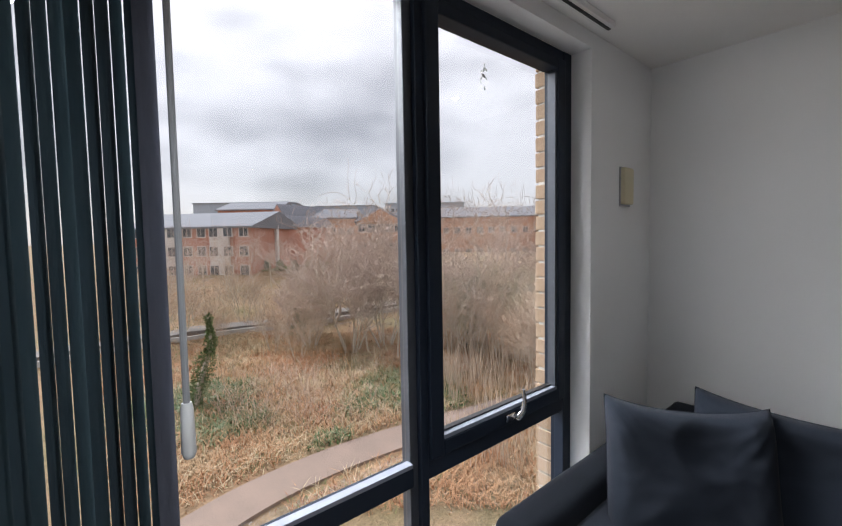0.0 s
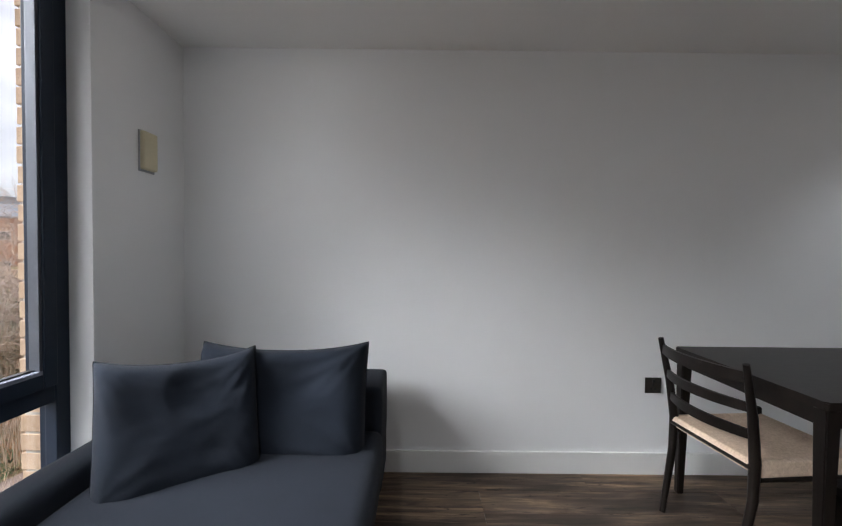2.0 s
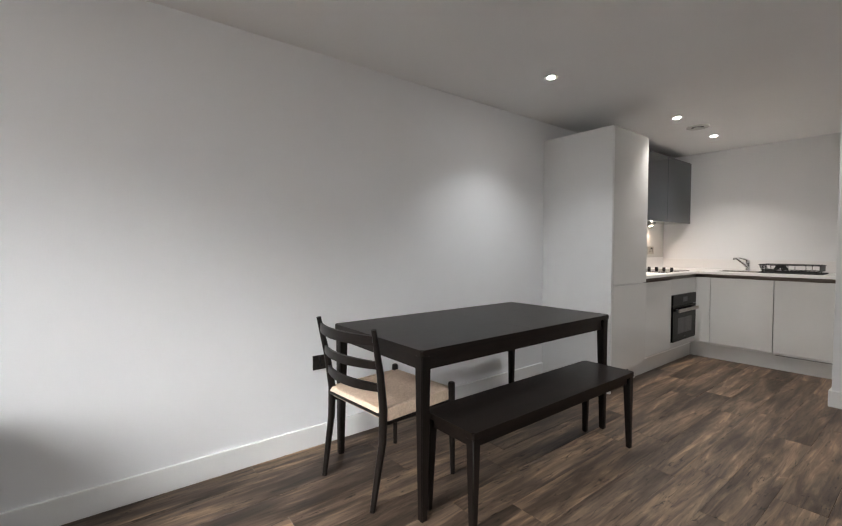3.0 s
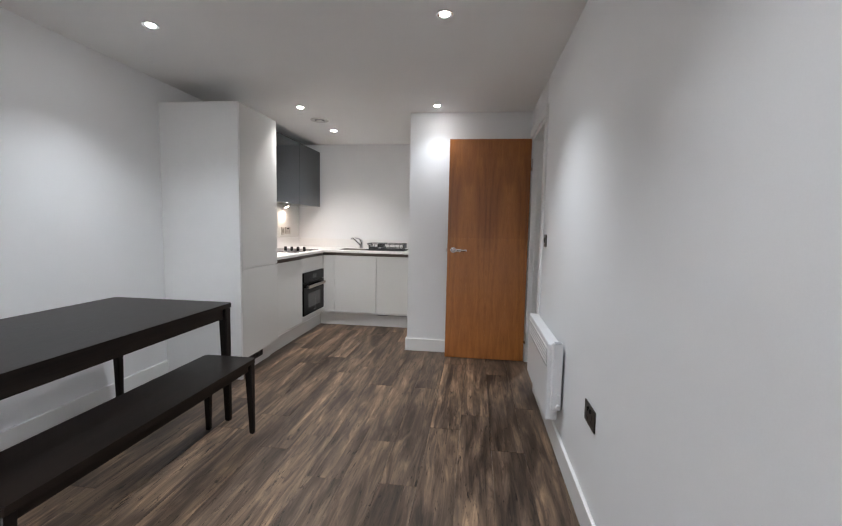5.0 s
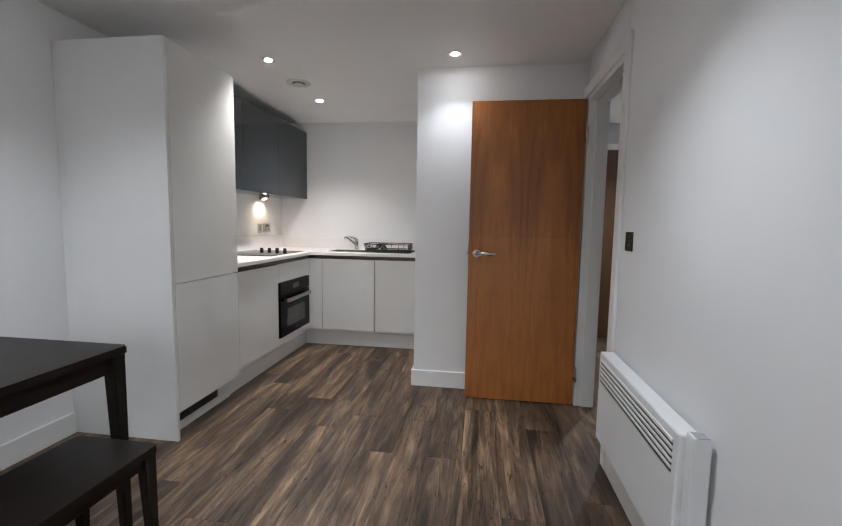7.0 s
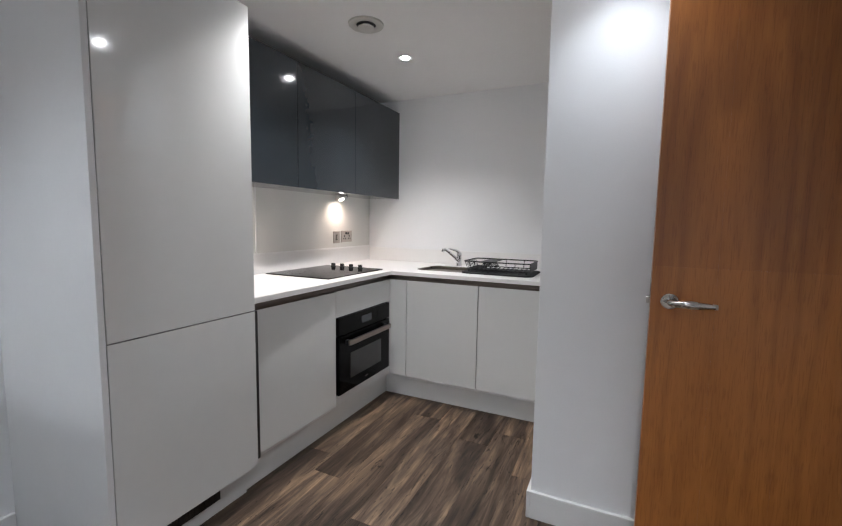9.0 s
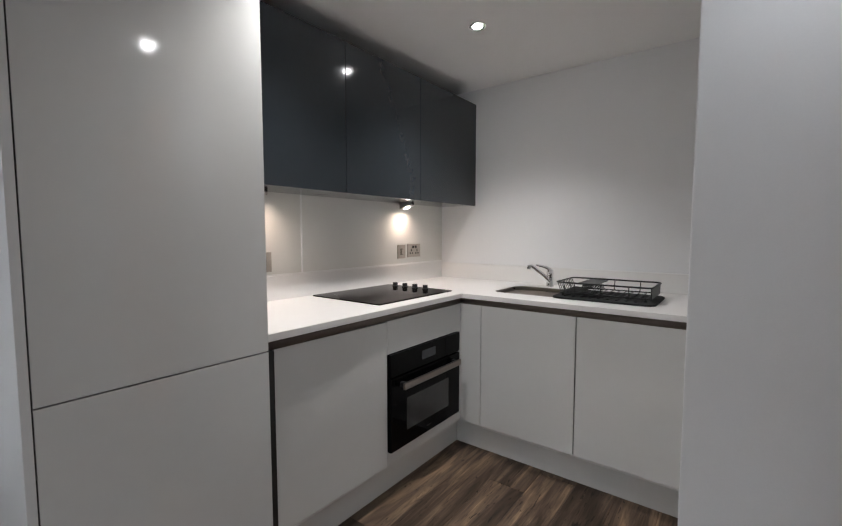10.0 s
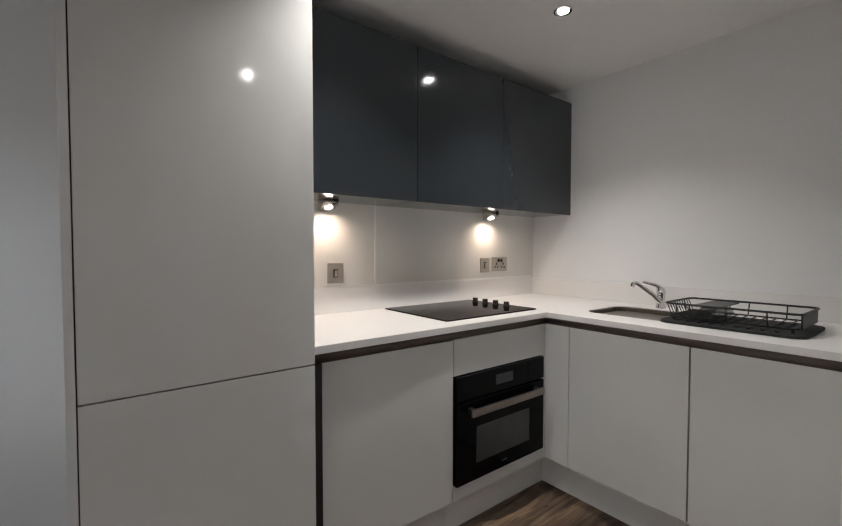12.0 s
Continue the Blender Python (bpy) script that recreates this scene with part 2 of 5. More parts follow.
def veneer_wood(name, dark, light):
    """Cherry veneer: tall drawn-out arches of grain, soft clouds, short pores. Mirrored leaves show mirrored grain."""
    n = Nodes(name)
    src = n.node("ShaderNodeTexCoord").outputs["Object"]

    def lay_out(along, shift=0.0):
        mp = n.node("ShaderNodeMapping")
        mp.inputs["Scale"].default_value = (1.0, 1.0, along)
        mp.inputs["Location"].default_value = (shift, 0.0, shift)
        n.link(src, mp.inputs["Vector"])
        return mp.outputs["Vector"]

    arch = n.noise(lay_out(0.16, 3.0), 5.5, 3, 0.5, 1.6)
    cloud = n.noise(lay_out(0.22, 7.0), 3.6, 3, 0.5, 0.4)
    line = n.noise(lay_out(0.035), 70, 4, 0.6, 0.5)
    pore = n.noise(lay_out(0.06), 260, 2, 0.5, 0.0)
    knot = n.noise(lay_out(0.30, 11.0), 7.0, 2, 0.5, 1.0)
    mid = tuple((p + q) / 2 for p, q in zip(dark, light))

    def sum_of(kind, p, q):
        m = n.node("ShaderNodeMath")
        m.operation = kind
        for socket, value in zip(m.inputs, (p, q)):
            if hasattr(value, "links"):
                n.link(value, socket)
            else:
                socket.default_value = value
        return m.outputs["Value"]

    # rows of arches that climb towards the joint between two mirrored leaves
    axes = n.node("ShaderNodeSeparateXYZ")
    n.link(src, axes.inputs["Vector"])
    off = sum_of("SUBTRACT", 0.105, axes.outputs["X"])
    climb = sum_of("ADD", sum_of("MULTIPLY", sum_of("MULTIPLY", off, off), 65.0), sum_of("MULTIPLY", axes.outputs["Z"], 0.8))
    warped = sum_of("ADD", climb, sum_of("MULTIPLY", arch, 2.0))
    flame = sum_of("ADD", sum_of("MULTIPLY", sum_of("SINE", sum_of("MULTIPLY", warped, 6.283), 0.0), 0.5), 0.5)
    c = n.ramp(arch, ((0.34, dark), (0.46, mid), (0.54, light), (0.66, mid)))
    c = n.mix(c, n.ramp(flame, ((0.0, dark), (0.55, light), (1.0, light))), 0.36)
    c = n.mix(c, n.ramp(cloud, ((0.32, dark), (0.68, light))), 0.30)
    c = n.mix(c, n.ramp(line, ((0.35, dark), (0.65, light))), 0.18)
    c = n.mix(c, n.ramp(pore, ((0.36, (0.72, 0.66, 0.6)), (0.46, (1.0, 1.0, 1.0)))), 0.6, "MULTIPLY")
    c = n.mix(c, n.ramp(knot, ((0.24, (0.45, 0.38, 0.34)), (0.31, (1.0, 1.0, 1.0)))), 1.0, "MULTIPLY")
    n.color(c)
    n.rough(line, 0.34, 0.46)
    n.set(Coat_Weight=0.12, Coat_Roughness=0.15)
    n.bump(line, 0.04, 0.001)
    return n.m


VENEER_TOP = veneer_wood("cherry_veneer_upper", (0.215, 0.066, 0.012), (0.46, 0.165, 0.032))
VENEER_LOW = veneer_wood("cherry_veneer_lower", (0.24, 0.076, 0.0135), (0.51, 0.188, 0.037))
FLOOR_WOOD = plank_wood()
CORD = wood("woven_paper_cord", (0.60, 0.44, 0.32), (0.86, 0.69, 0.54), 0.85, along=0, ring=60, bump=0.8)
PANE = clear_glass("window_glass")
LAMP = glowing("lamp_lens", (1.0, 0.98, 0.95), 14.0)
WARM_LAMP = glowing("warm_lamp_lens", (1.0, 0.84, 0.68), 7.0)
VENT = plain("off_white_vent_plastic", (0.56, 0.55, 0.52), 0.5, vary=0.05)
SMEAR = clear_glass("dried_smear", (0.75, 0.75, 0.72), 0.6)


# ---- builders ----
def thing(name, base, label, category, group="", kind="", rz=0):
    ob = new(name)
    ob.matrix_world = pose(*base, 0, 0, rz)
    ob.empty_display_size = 0.1
    return tagged(ob, label, category, group, kind)


def finish(bm, name, material, smooth=50):
    bm.normal_update()
    limit = radians(smooth)
    for e in bm.edges:
        e.smooth = len(e.link_faces) == 2 and e.calc_face_angle(0) < limit
    for f in bm.faces:
        least = min((g.calc_area() for e in f.edges for g in e.link_faces), default=0)
        f.smooth = smooth > 90 or f.calc_area() < 25 * least
    me = bpy.data.meshes.new(name)
    bm.to_mesh(me)
    bm.free()
    me.materials.append(material)
    return me


def part(name, bm, material, parent, label="", smooth=50):
    ob = new(name, finish(bm, name, material, smooth))
    ob.parent = parent
    return tagged(ob, label)


def setting(name, bm, material, label="", category="", smooth=50):
    return tagged(new(name, finish(bm, name, material, smooth)), label, category, "", "structure")


def box(bm, x0, x1, y0, y1, z0, z1, bevel=0.0, m=None, seg=2):
    """A block with softened edges."""
    made = bmesh.ops.create_cube(bm, size=1.0)["verts"]
    for v in made:
        v.co = Vector((x0 + (v.co.x + 0.5) * (x1 - x0), y0 + (v.co.y + 0.5) * (y1 - y0), z0 + (v.co.z + 0.5) * (z1 - z0)))
    if bevel:
        edges = {e for v in made for e in v.link_edges}
        made = bmesh.ops.bevel(bm, geom=list(edges), offset=bevel, segments=seg, affect="EDGES", profile=0.6)["verts"]
    if m:
        bmesh.ops.transform(bm, matrix=m, verts=made)
    return bm


def block(*a, **k):
    return box(bmesh.new(), *a, **k)


def tube(bm, points, radii, seg=10, caps=True):
    """A round bar along points, its radius changing on the way."""
    pts = [Vector(p) for p in points]
    if not hasattr(radii, "__len__"):
        radii = [radii] * len(pts)
    rings, side = [], None
    for i, p in enumerate(pts):
        d = (pts[min(i + 1, len(pts) - 1)] - pts[max(i - 1, 0)]).normalized()
        if side is None:
            side = d.orthogonal().normalized()
        side = (side - d * side.dot(d)).normalized()
        up = d.cross(side)
        rings.append([bm.verts.new(p + radii[i] * (math.cos(a) * side + math.sin(a) * up)) for a in (2 * math.pi * k / seg for k in range(seg))])
    for a, b in zip(rings, rings[1:]):
        for k in range(seg):
            bm.faces.new((a[k], a[(k + 1) % seg], b[(k + 1) % seg], b[k]))
    if caps:
        bm.faces.new(rings[0][::-1])
        bm.faces.new(rings[-1])
    return bm


def lathe(bm, profile, seg=32, centre=(0, 0, 0)):
    """A turned body from rows of radius and height."""
    rings = []
    for r, z in profile:
        rings.append([bm.verts.new((centre[0] + r * math.cos(2 * math.pi * k / seg), centre[1] + r * math.sin(2 * math.pi * k / seg), centre[2] + z)) for k in range(seg)])
    for a, b in zip(rings, rings[1:]):
        for k in range(seg):
            bm.faces.new((a[k], a[(k + 1) % seg], b[(k + 1) % seg], b[k]))
    bm.faces.new(rings[0][::-1])
    bm.faces.new(rings[-1])
    bmesh.ops.recalc_face_normals(bm, faces=bm.faces)
    return bm


def taper(bm, top, foot, w_top, w_foot, z1, z0, bevel=0.004):
    """A square leg that narrows towards its foot."""
    made = bmesh.ops.create_cube(bm, size=1.0)["verts"]
    for v in made:
        up = v.co.z > 0
        c, w = (top, w_top) if up else (foot, w_foot)
        v.co = Vector((c[0] + 2 * v.co.x * w / 2, c[1] + 2 * v.co.y * w / 2, z1 if up else z0))
    bmesh.ops.bevel(bm, geom=list({e for v in made for e in v.link_edges}), offset=bevel, segments=2, affect="EDGES")
    return bm


def rounded_slab(bm, x0, x1, y0, y1, z0, z1, r, bevel=0.004, steps=5):
    """A flat board with rounded corners in plan."""
    ring = []
    for cx, cy, a0 in ((x1 - r, y1 - r, 0), (x0 + r, y1 - r, 90), (x0 + r, y0 + r, 180), (x1 - r, y0 + r, 270)):
        for k in range(steps + 1):
            a = radians(a0 + 90 * k / steps)
            ring.append((cx + r * math.cos(a), cy + r * math.sin(a)))
    low = [bm.verts.new((x, y, z0)) for x, y in ring]
    top = [bm.verts.new((x, y, z1)) for x, y in ring]
    bm.faces.new(low[::-1])
    cap = bm.faces.new(top)
    for k in range(len(ring)):
        bm.faces.new((low[k], low[(k + 1) % len(ring)], top[(k + 1) % len(ring)], top[k]))
    if bevel:
        bmesh.ops.bevel(bm, geom=list(cap.edges), offset=bevel, segments=2, affect="EDGES")
    return bm


# ---- the room ----
H, W, YW, YB, YN, XN = 2.32, 2.94, 0.60, 7.96, 6.44, 1.80
OPEN_X0, OPEN_X1, OPEN_Z0, OPEN_Z1 = 0.64, 2.84, 0.12, 2.255
DOOR_Y0, DOOR_Y1, DOOR_Z = 5.575, 6.30, 2.055

setting("wall_left", block(-0.15, 0, 0.25, 8.11, -0.05, H + 0.05), WALL, "white painted plaster party wall", "wall")
bm = bmesh.new()
box(bm, W, W + 0.12, 0.25, DOOR_Y0, -0.05, H + 0.05)
box(bm, W, W + 0.12, DOOR_Y1, 8.11, -0.05, H + 0.05)
box(bm, W, W + 0.12, DOOR_Y0, DOOR_Y1, DOOR_Z, H + 0.05)
setting("wall_right", bm, WALL, "white painted plaster wall with a doorway", "wall")
setting("wall_back", block(-0.15, XN + 0.1, YB, YB + 0.15, -0.05, H + 0.05), WALL, "white painted kitchen end wall", "wall")
bm = bmesh.new()
box(bm, XN, W, YN, YN + 0.12, -0.05, H + 0.05, 0.004)
box(bm, XN, XN + 0.12, YN + 0.1, YB + 0.01, -0.05, H + 0.05)
setting("wall_nib", bm, WALL, "white painted projecting wall beside the kitchen", "wall")
bm = bmesh.new()
box(bm, 0, OPEN_X0, 0.436, YW, -0.05, H + 0.05, 0.003)
box(bm, OPEN_X1, W, 0.436, YW, -0.05, H + 0.05)
box(bm, OPEN_X0, OPEN_X1, 0.436, YW, OPEN_Z1, H + 0.05)
box(bm, OPEN_X0, OPEN_X1, 0.436, YW, -0.05, OPEN_Z0)
setting("wall_window", bm, WALL, "white painted outer wall with a tall window opening", "wall")
bm = bmesh.new()
box(bm, -0.15, 4.45, 0.25, 8.35, H, H + 0.12)
setting("ceiling", bm, CEIL, "flat white painted ceiling with downlights", "ceiling")
floor = setting("floor", block(-0.15, 4.45, 0.25, 8.35, -0.16, -0.012), CHANNEL, "grey-brown wood-effect plank floor", "floor")

# hall behind the doorway
bm = bmesh.new()
box(bm, 4.28, 4.40, 4.6, 8.35, -0.05, H + 0.05)
box(bm, 3.06, 4.28, 8.18, 8.33, -0.05, H + 0.05)
box(bm, 3.06, 4.28, 4.6, 4.72, -0.05, H + 0.05)
setting("wall_hall", bm, WALL, "white painted walls of the hall", "wall")


def skirting(name, x0, x1, y0, y1):
    """A plain board with a rounded top edge."""
    bm = bmesh.new()
    box(bm, x0, x1, y0, y1, 0.0, 0.122, 0.004)
    return setting(name, bm, TRIM, "white painted skirting board", "skirting")


skirting("baseboard_left", 0, 0.016, YW, 5.388)
skirting("baseboard_right", W - 0.016, W, YW, DOOR_Y0 - 0.075)
skirting("baseboard_nib", XN, W - 0.02, YN - 0.016, YN)
skirting("baseboard_nib_side", XN - 0.016, XN, YN - 0.016, 7.33)
skirting("baseboard_hall", 4.264, 4.28, 4.72, 8.18)
skirting("baseboard_hall_end", 4.16, 4.264, 8.164, 8.18)

# door lining and architrave
bm = bmesh.new()
for y0, y1 in ((DOOR_Y0 - 0.005, DOOR_Y0 + 0.028), (DOOR_Y1 - 0.028, DOOR_Y1 + 0.005)):
    box(bm, W - 0.004, W + 0.124, y0, y1, 0, DOOR_Z, 0.002)
box(bm, W - 0.004, W + 0.124, DOOR_Y0, DOOR_Y1, DOOR_Z - 0.028, DOOR_Z + 0.002, 0.002)
for y0, y1 in ((DOOR_Y0 + 0.028, DOOR_Y0 + 0.04), (DOOR_Y1 - 0.04, DOOR_Y1 - 0.028)):
    box(bm, W + 0.045, W + 0.124, y0, y1, 0, DOOR_Z - 0.03, 0.002)
box(bm, W + 0.045, W + 0.123, DOOR_Y0 + 0.04, DOOR_Y1 - 0.04, DOOR_Z - 0.04, DOOR_Z - 0.029, 0.002)
setting("trim_door_lining", bm, TRIM, "white gloss painted door lining", "door frame")
bm = bmesh.new()
box(bm, W - 0.018, W, DOOR_Y0 - 0.07, DOOR_Y0 - 0.002, 0, DOOR_Z + 0.07, 0.005)
box(bm, W - 0.018, W, DOOR_Y1 + 0.002, DOOR_Y1 + 0.07, 0, DOOR_Z + 0.07, 0.005)
box(bm, W - 0.0175, W, DOOR_Y0 - 0.003, DOOR_Y1 + 0.003, DOOR_Z + 0.002, DOOR_Z + 0.07, 0.005)
setting("trim_architrave", bm, TRIM, "white gloss painted architrave", "door frame")


def lever(parent, x, y, z, sx, sy, name="door_handle", lock=False):
    """Lever on a round rose; sx: the way the lever points along x, sy: the side of the leaf."""
    bm = bmesh.new()
    tube(bm, [(x, y, z), (x, y + sy * 0.010, z)], 0.026, 24)
    tube(bm, [(x, y + sy * 0.010, z), (x, y + sy * 0.012, z)], [0.026, 0.022], 24)
    tube(bm, [(x, y + sy * 0.01, z), (x, y + sy * 0.045, z), (x + sx * 0.012, y + sy * 0.055, z), (x + sx * 0.06, y + sy * 0.056, z), (x + sx * 0.125, y + sy * 0.054, z)], [0.010, 0.010, 0.0105, 0.0135, 0.008], 12)
    if lock:
        tube(bm, [(x, y, z - 0.10), (x, y + sy * 0.012, z - 0.10)], 0.026, 24)
        box(bm, x - 0.004, x + 0.004, y + sy * 0.012 - 0.012, y + sy * 0.012 + 0.012, z - 0.112, z - 0.088, 0.003)
    return part(name, bm, STEEL, parent, "brushed steel lever handle")


door = thing("door_1", (2.925, 6.29, 0.008), "open cherry-veneered flush door standing before the projecting wall", "door", kind="structure")
leaf = part("leaf", block(-0.73, 0.0, -0.021, 0.021, 0, 2.03, 0.001), DOOR_WOOD, door)
for k in range(4):
    x0, x1 = -0.73 + 0.1825 * k + 0.0001, -0.73 + 0.1825 * (k + 1) - 0.0001
    for z0, z1, material in ((0.0, 1.135, VENEER_LOW), (1.1353, 2.03, VENEER_TOP)):
        for y in (-0.0216, 0.0216):
            v = part("veneer", block(x0 - (x0 + x1) / 2, x1 - (x0 + x1) / 2, -0.0006, 0.0006, z0, z1), material, leaf)
            # neighbouring leaves are turned over like the pages of a book
            v.matrix_basis = pose((x0 + x1) / 2, y, 0) @ Matrix.Diagonal((-1 if k % 2 else 1, 1, 1, 1))
lever(door, -0.675, -0.022, 1.02, 1, -1)
lever(door, -0.675, 0.022, 1.02, 1, 1)
part("latch_plate", block(-0.7325, -0.729, -0.011, 0.011, 0.95, 1.09, 0.001), STEEL, door, "steel latch plate")
part("latch_bolt", block(-0.742, -0.731, -0.006, 0.006, 1.005, 1.03, 0.002), STEEL, door, "steel latch bolt")
for z in (0.22, 1.80):
    bm = bmesh.new()
    tube(bm, [(0.006, -0.024, z - 0.05), (0.006, -0.024, z + 0.05)], 0.007, 12)
    box(bm, -0.001, 0.004, -0.02, 0.02, z - 0.05, z + 0.05, 0.001)
    box(bm, 0.005, 0.012, -0.06, -0.02, z - 0.05, z + 0.05, 0.001)
    part("hinge", bm, STEEL, door, "brushed steel butt hinge")

hall_door = thing("door_2", (3.37, 8.176, 0.004), "closed dark wooden flush door at the end of the hall", "door", kind="structure")
part("leaf", block(0, 0.76, -0.03, 0.0, 0, 2.03, 0.002), HALL_WOOD, hall_door)
lever(hall_door, 0.69, -0.03, 1.03, -1, -1, lock=True)
bm = bmesh.new()
box(bm, -0.06, -0.003, -0.02, 0.0, 0, 2.10, 0.004)
box(bm, 0.763, 0.82, -0.02, 0.0, 0, 2.10, 0.004)
box(bm, -0.003, 0.763, -0.0195, 0.0, 2.035, 2.10, 0.004)
part("door_frame", bm, TRIM, hall_door, "white painted frame")

# ---- window ----
win = thing("window_1", (0, 0, 0), "tall anthracite aluminium window with a fixed pane and a top-hung sash", "window", kind="structure")
FY0, FY1 = 0.435, 0.505
MX0, MX1 = 1.53, 1.575
TZ0, TZ1 = 0.635, 0.70
bm = bmesh.new()
box(bm, OPEN_X0, OPEN_X0 + 0.065, FY0, FY1, OPEN_Z0, OPEN_Z1, 0.004)
box(bm, OPEN_X1 - 0.065, OPEN_X1, FY0, FY1, OPEN_Z0, OPEN_Z1, 0.004)
box(bm, OPEN_X0 + 0.065, OPEN_X1 - 0.065, FY0, FY1 - 0.002, OPEN_Z1 - 0.045, OPEN_Z1, 0.004)
box(bm, OPEN_X0 + 0.065, OPEN_X1 - 0.065, FY0, FY1 - 0.002, OPEN_Z0, OPEN_Z0 + 0.06, 0.004)
part("outer_frame", bm, FRAME, win)
part("mullion", block(MX0, MX1 - 0.012, FY0 + 0.001, FY1 - 0.001, OPEN_Z0 + 0.06, OPEN_Z1 - 0.045, 0.004), FRAME, win)
part("mullion_edge", block(MX1 - 0.012, MX1 + 0.022, FY0 + 0.004, FY1 - 0.02, OPEN_Z0 + 0.06, OPEN_Z1 - 0.045, 0.003), GASKET, win, "grey aluminium glazing edge")
part("transom", block(OPEN_X0 + 0.065, MX0, FY0 + 0.002, FY1 - 0.003, TZ0, TZ1, 0.004), FRAME, win)
part("transom", block(MX1 + 0.02, OPEN_X1 - 0.065, FY0 + 0.002, FY1 - 0.003, TZ0, TZ1, 0.004), FRAME, win)
SX0, SX1, SZ0, SZ1, SR = OPEN_X0 + 0.068, MX0 - 0.002, TZ1 + 0.002, OPEN_Z1 - 0.047, 0.058
sash = part("sash", block(SX0, SX0 + SR, FY0 + 0.006, FY1 + 0.012, SZ0, SZ1, 0.005), FRAME, win, "inner frame of the opening sash")
bm = bmesh.new()
box(bm, SX1 - SR, SX1, FY0 + 0.006, FY1 + 0.012, SZ0, SZ1, 0.005)
part("stile", bm, FRAME, sash)
part("rail", block(SX0 + SR, SX1 - SR, FY0 + 0.007, FY1 + 0.011, SZ0, SZ0 + SR - 0.004, 0.005), FRAME, sash)
part("rail", block(SX0 + SR, SX1 - SR, FY0 + 0.007, FY1 + 0.011, SZ1 - SR + 0.014, SZ1, 0.005), FRAME, sash)
part("glazing_bead", block(SX0 + SR, SX1 - SR, 0.470, FY1 + 0.006, SZ0 + SR - 0.006, SZ0 + SR + 0.010, 0.002), BEAD, sash, "pale bead along the foot of the glass")
part("glazing_bead", block(SX0 + SR - 0.004, SX0 + SR + 0.012, 0.470, FY1 + 0.004, SZ0 + SR, SZ1 - SR, 0.002), GASKET, sash)
part("glazing_bead", block(MX1 + 0.022, OPEN_X1 - 0.065, 0.47, FY1 - 0.004, TZ1 - 0.002, TZ1 + 0.012, 0.002), BEAD, win, "pale bead along the foot of the glass")
part("gasket", block(SX0 + SR, SX1 - SR, 0.4645, 0.488, SZ0 + SR + 0.0102, SZ0 + SR + 0.0155, 0.001), BLACK, sash, "dark rubber glazing gasket")
for x0, x1, z0, z1 in ((SX0 + SR - 0.01, SX1 - SR + 0.01, SZ0 + SR - 0.01, SZ1 - SR + 0.024), (MX1 + 0.01, OPEN_X1 - 0.06, TZ1 - 0.01, OPEN_Z1 - 0.05),
                       (OPEN_X0 + 0.06, MX0 + 0.01, OPEN_Z0 + 0.05, TZ0 + 0.01), (MX1 + 0.01, OPEN_X1 - 0.06, OPEN_Z0 + 0.05, TZ0 + 0.01)):
    g = part("pane", block(x0, x1, 0.456, 0.464, z0, z1), PANE, win, "clear window glass")
    g.visible_shadow = False
# casement handle on the sash
hx, hz = 1.10, SZ0 + 0.03
bm = bmesh.new()
box(bm, hx - 0.014, hx + 0.045, FY1 + 0.012, FY1 + 0.022, hz - 0.014, hz + 0.014, 0.005)
tube(bm, [(hx, FY1 + 0.02, hz), (hx, FY1 + 0.042, hz + 0.004), (hx - 0.014, FY1 + 0.056, hz + 0.03), (hx - 0.02, FY1 + 0.058, hz + 0.07), (hx - 0.016, FY1 + 0.056, hz + 0.115)], [0.012, 0.013, 0.011, 0.009, 0.006], 12)
part("sash_handle", bm, CHROME, sash, "polished metal lever handle")
bm = bmesh.new()
rnd = random.Random(4)
for k in range(26):
    a, r = rnd.uniform(0, 2 * math.pi), rnd.uniform(0, 1)
    cx, cz = 1.195 + 0.022 * r * math.cos(a), 2.045 + 0.05 * r * math.sin(a)
    lathe(bm, [(rnd.uniform(0.0015, 0.005), -0.0004), (rnd.uniform(0.001, 0.003), 0.0006)], 7, (0, 0, 0))
    bmesh.ops.transform(bm, matrix=Matrix.Translation((cx, 0.4655, cz)) @ Matrix.Rotation(-math.pi / 2, 4, "X") @ Matrix.Diagonal((1, rnd.uniform(1, 2.2), 1, 1)), verts=bm.verts[-14:])
part("smear", bm, SMEAR, win, "dried whitish smear on the glass")

# sill below the window inside and the blind rail
setting("window_sill", block(OPEN_X0 + 0.002, OPEN_X1 - 0.002, 0.507, 0.598, OPEN_Z0 - 0.02, OPEN_Z0 + 0.012, 0.003), TRIM, "white painted inner window sill", "sill")
blind = thing("vertical_blind", (0, 0.685, H), "charcoal vertical blind drawn aside on a ceiling rail", "blind")
bm = bmesh.new()
box(bm, 0.655, 2.86, -0.022, 0.022, -0.026, -0.001, 0.003)
part("headrail", bm, TRIM, blind, "pale headrail")
part("rail_slot", block(0.66, 2.85, -0.006, 0.006, -0.030, -0.026), BLACK, blind, "dark slot of the rail")


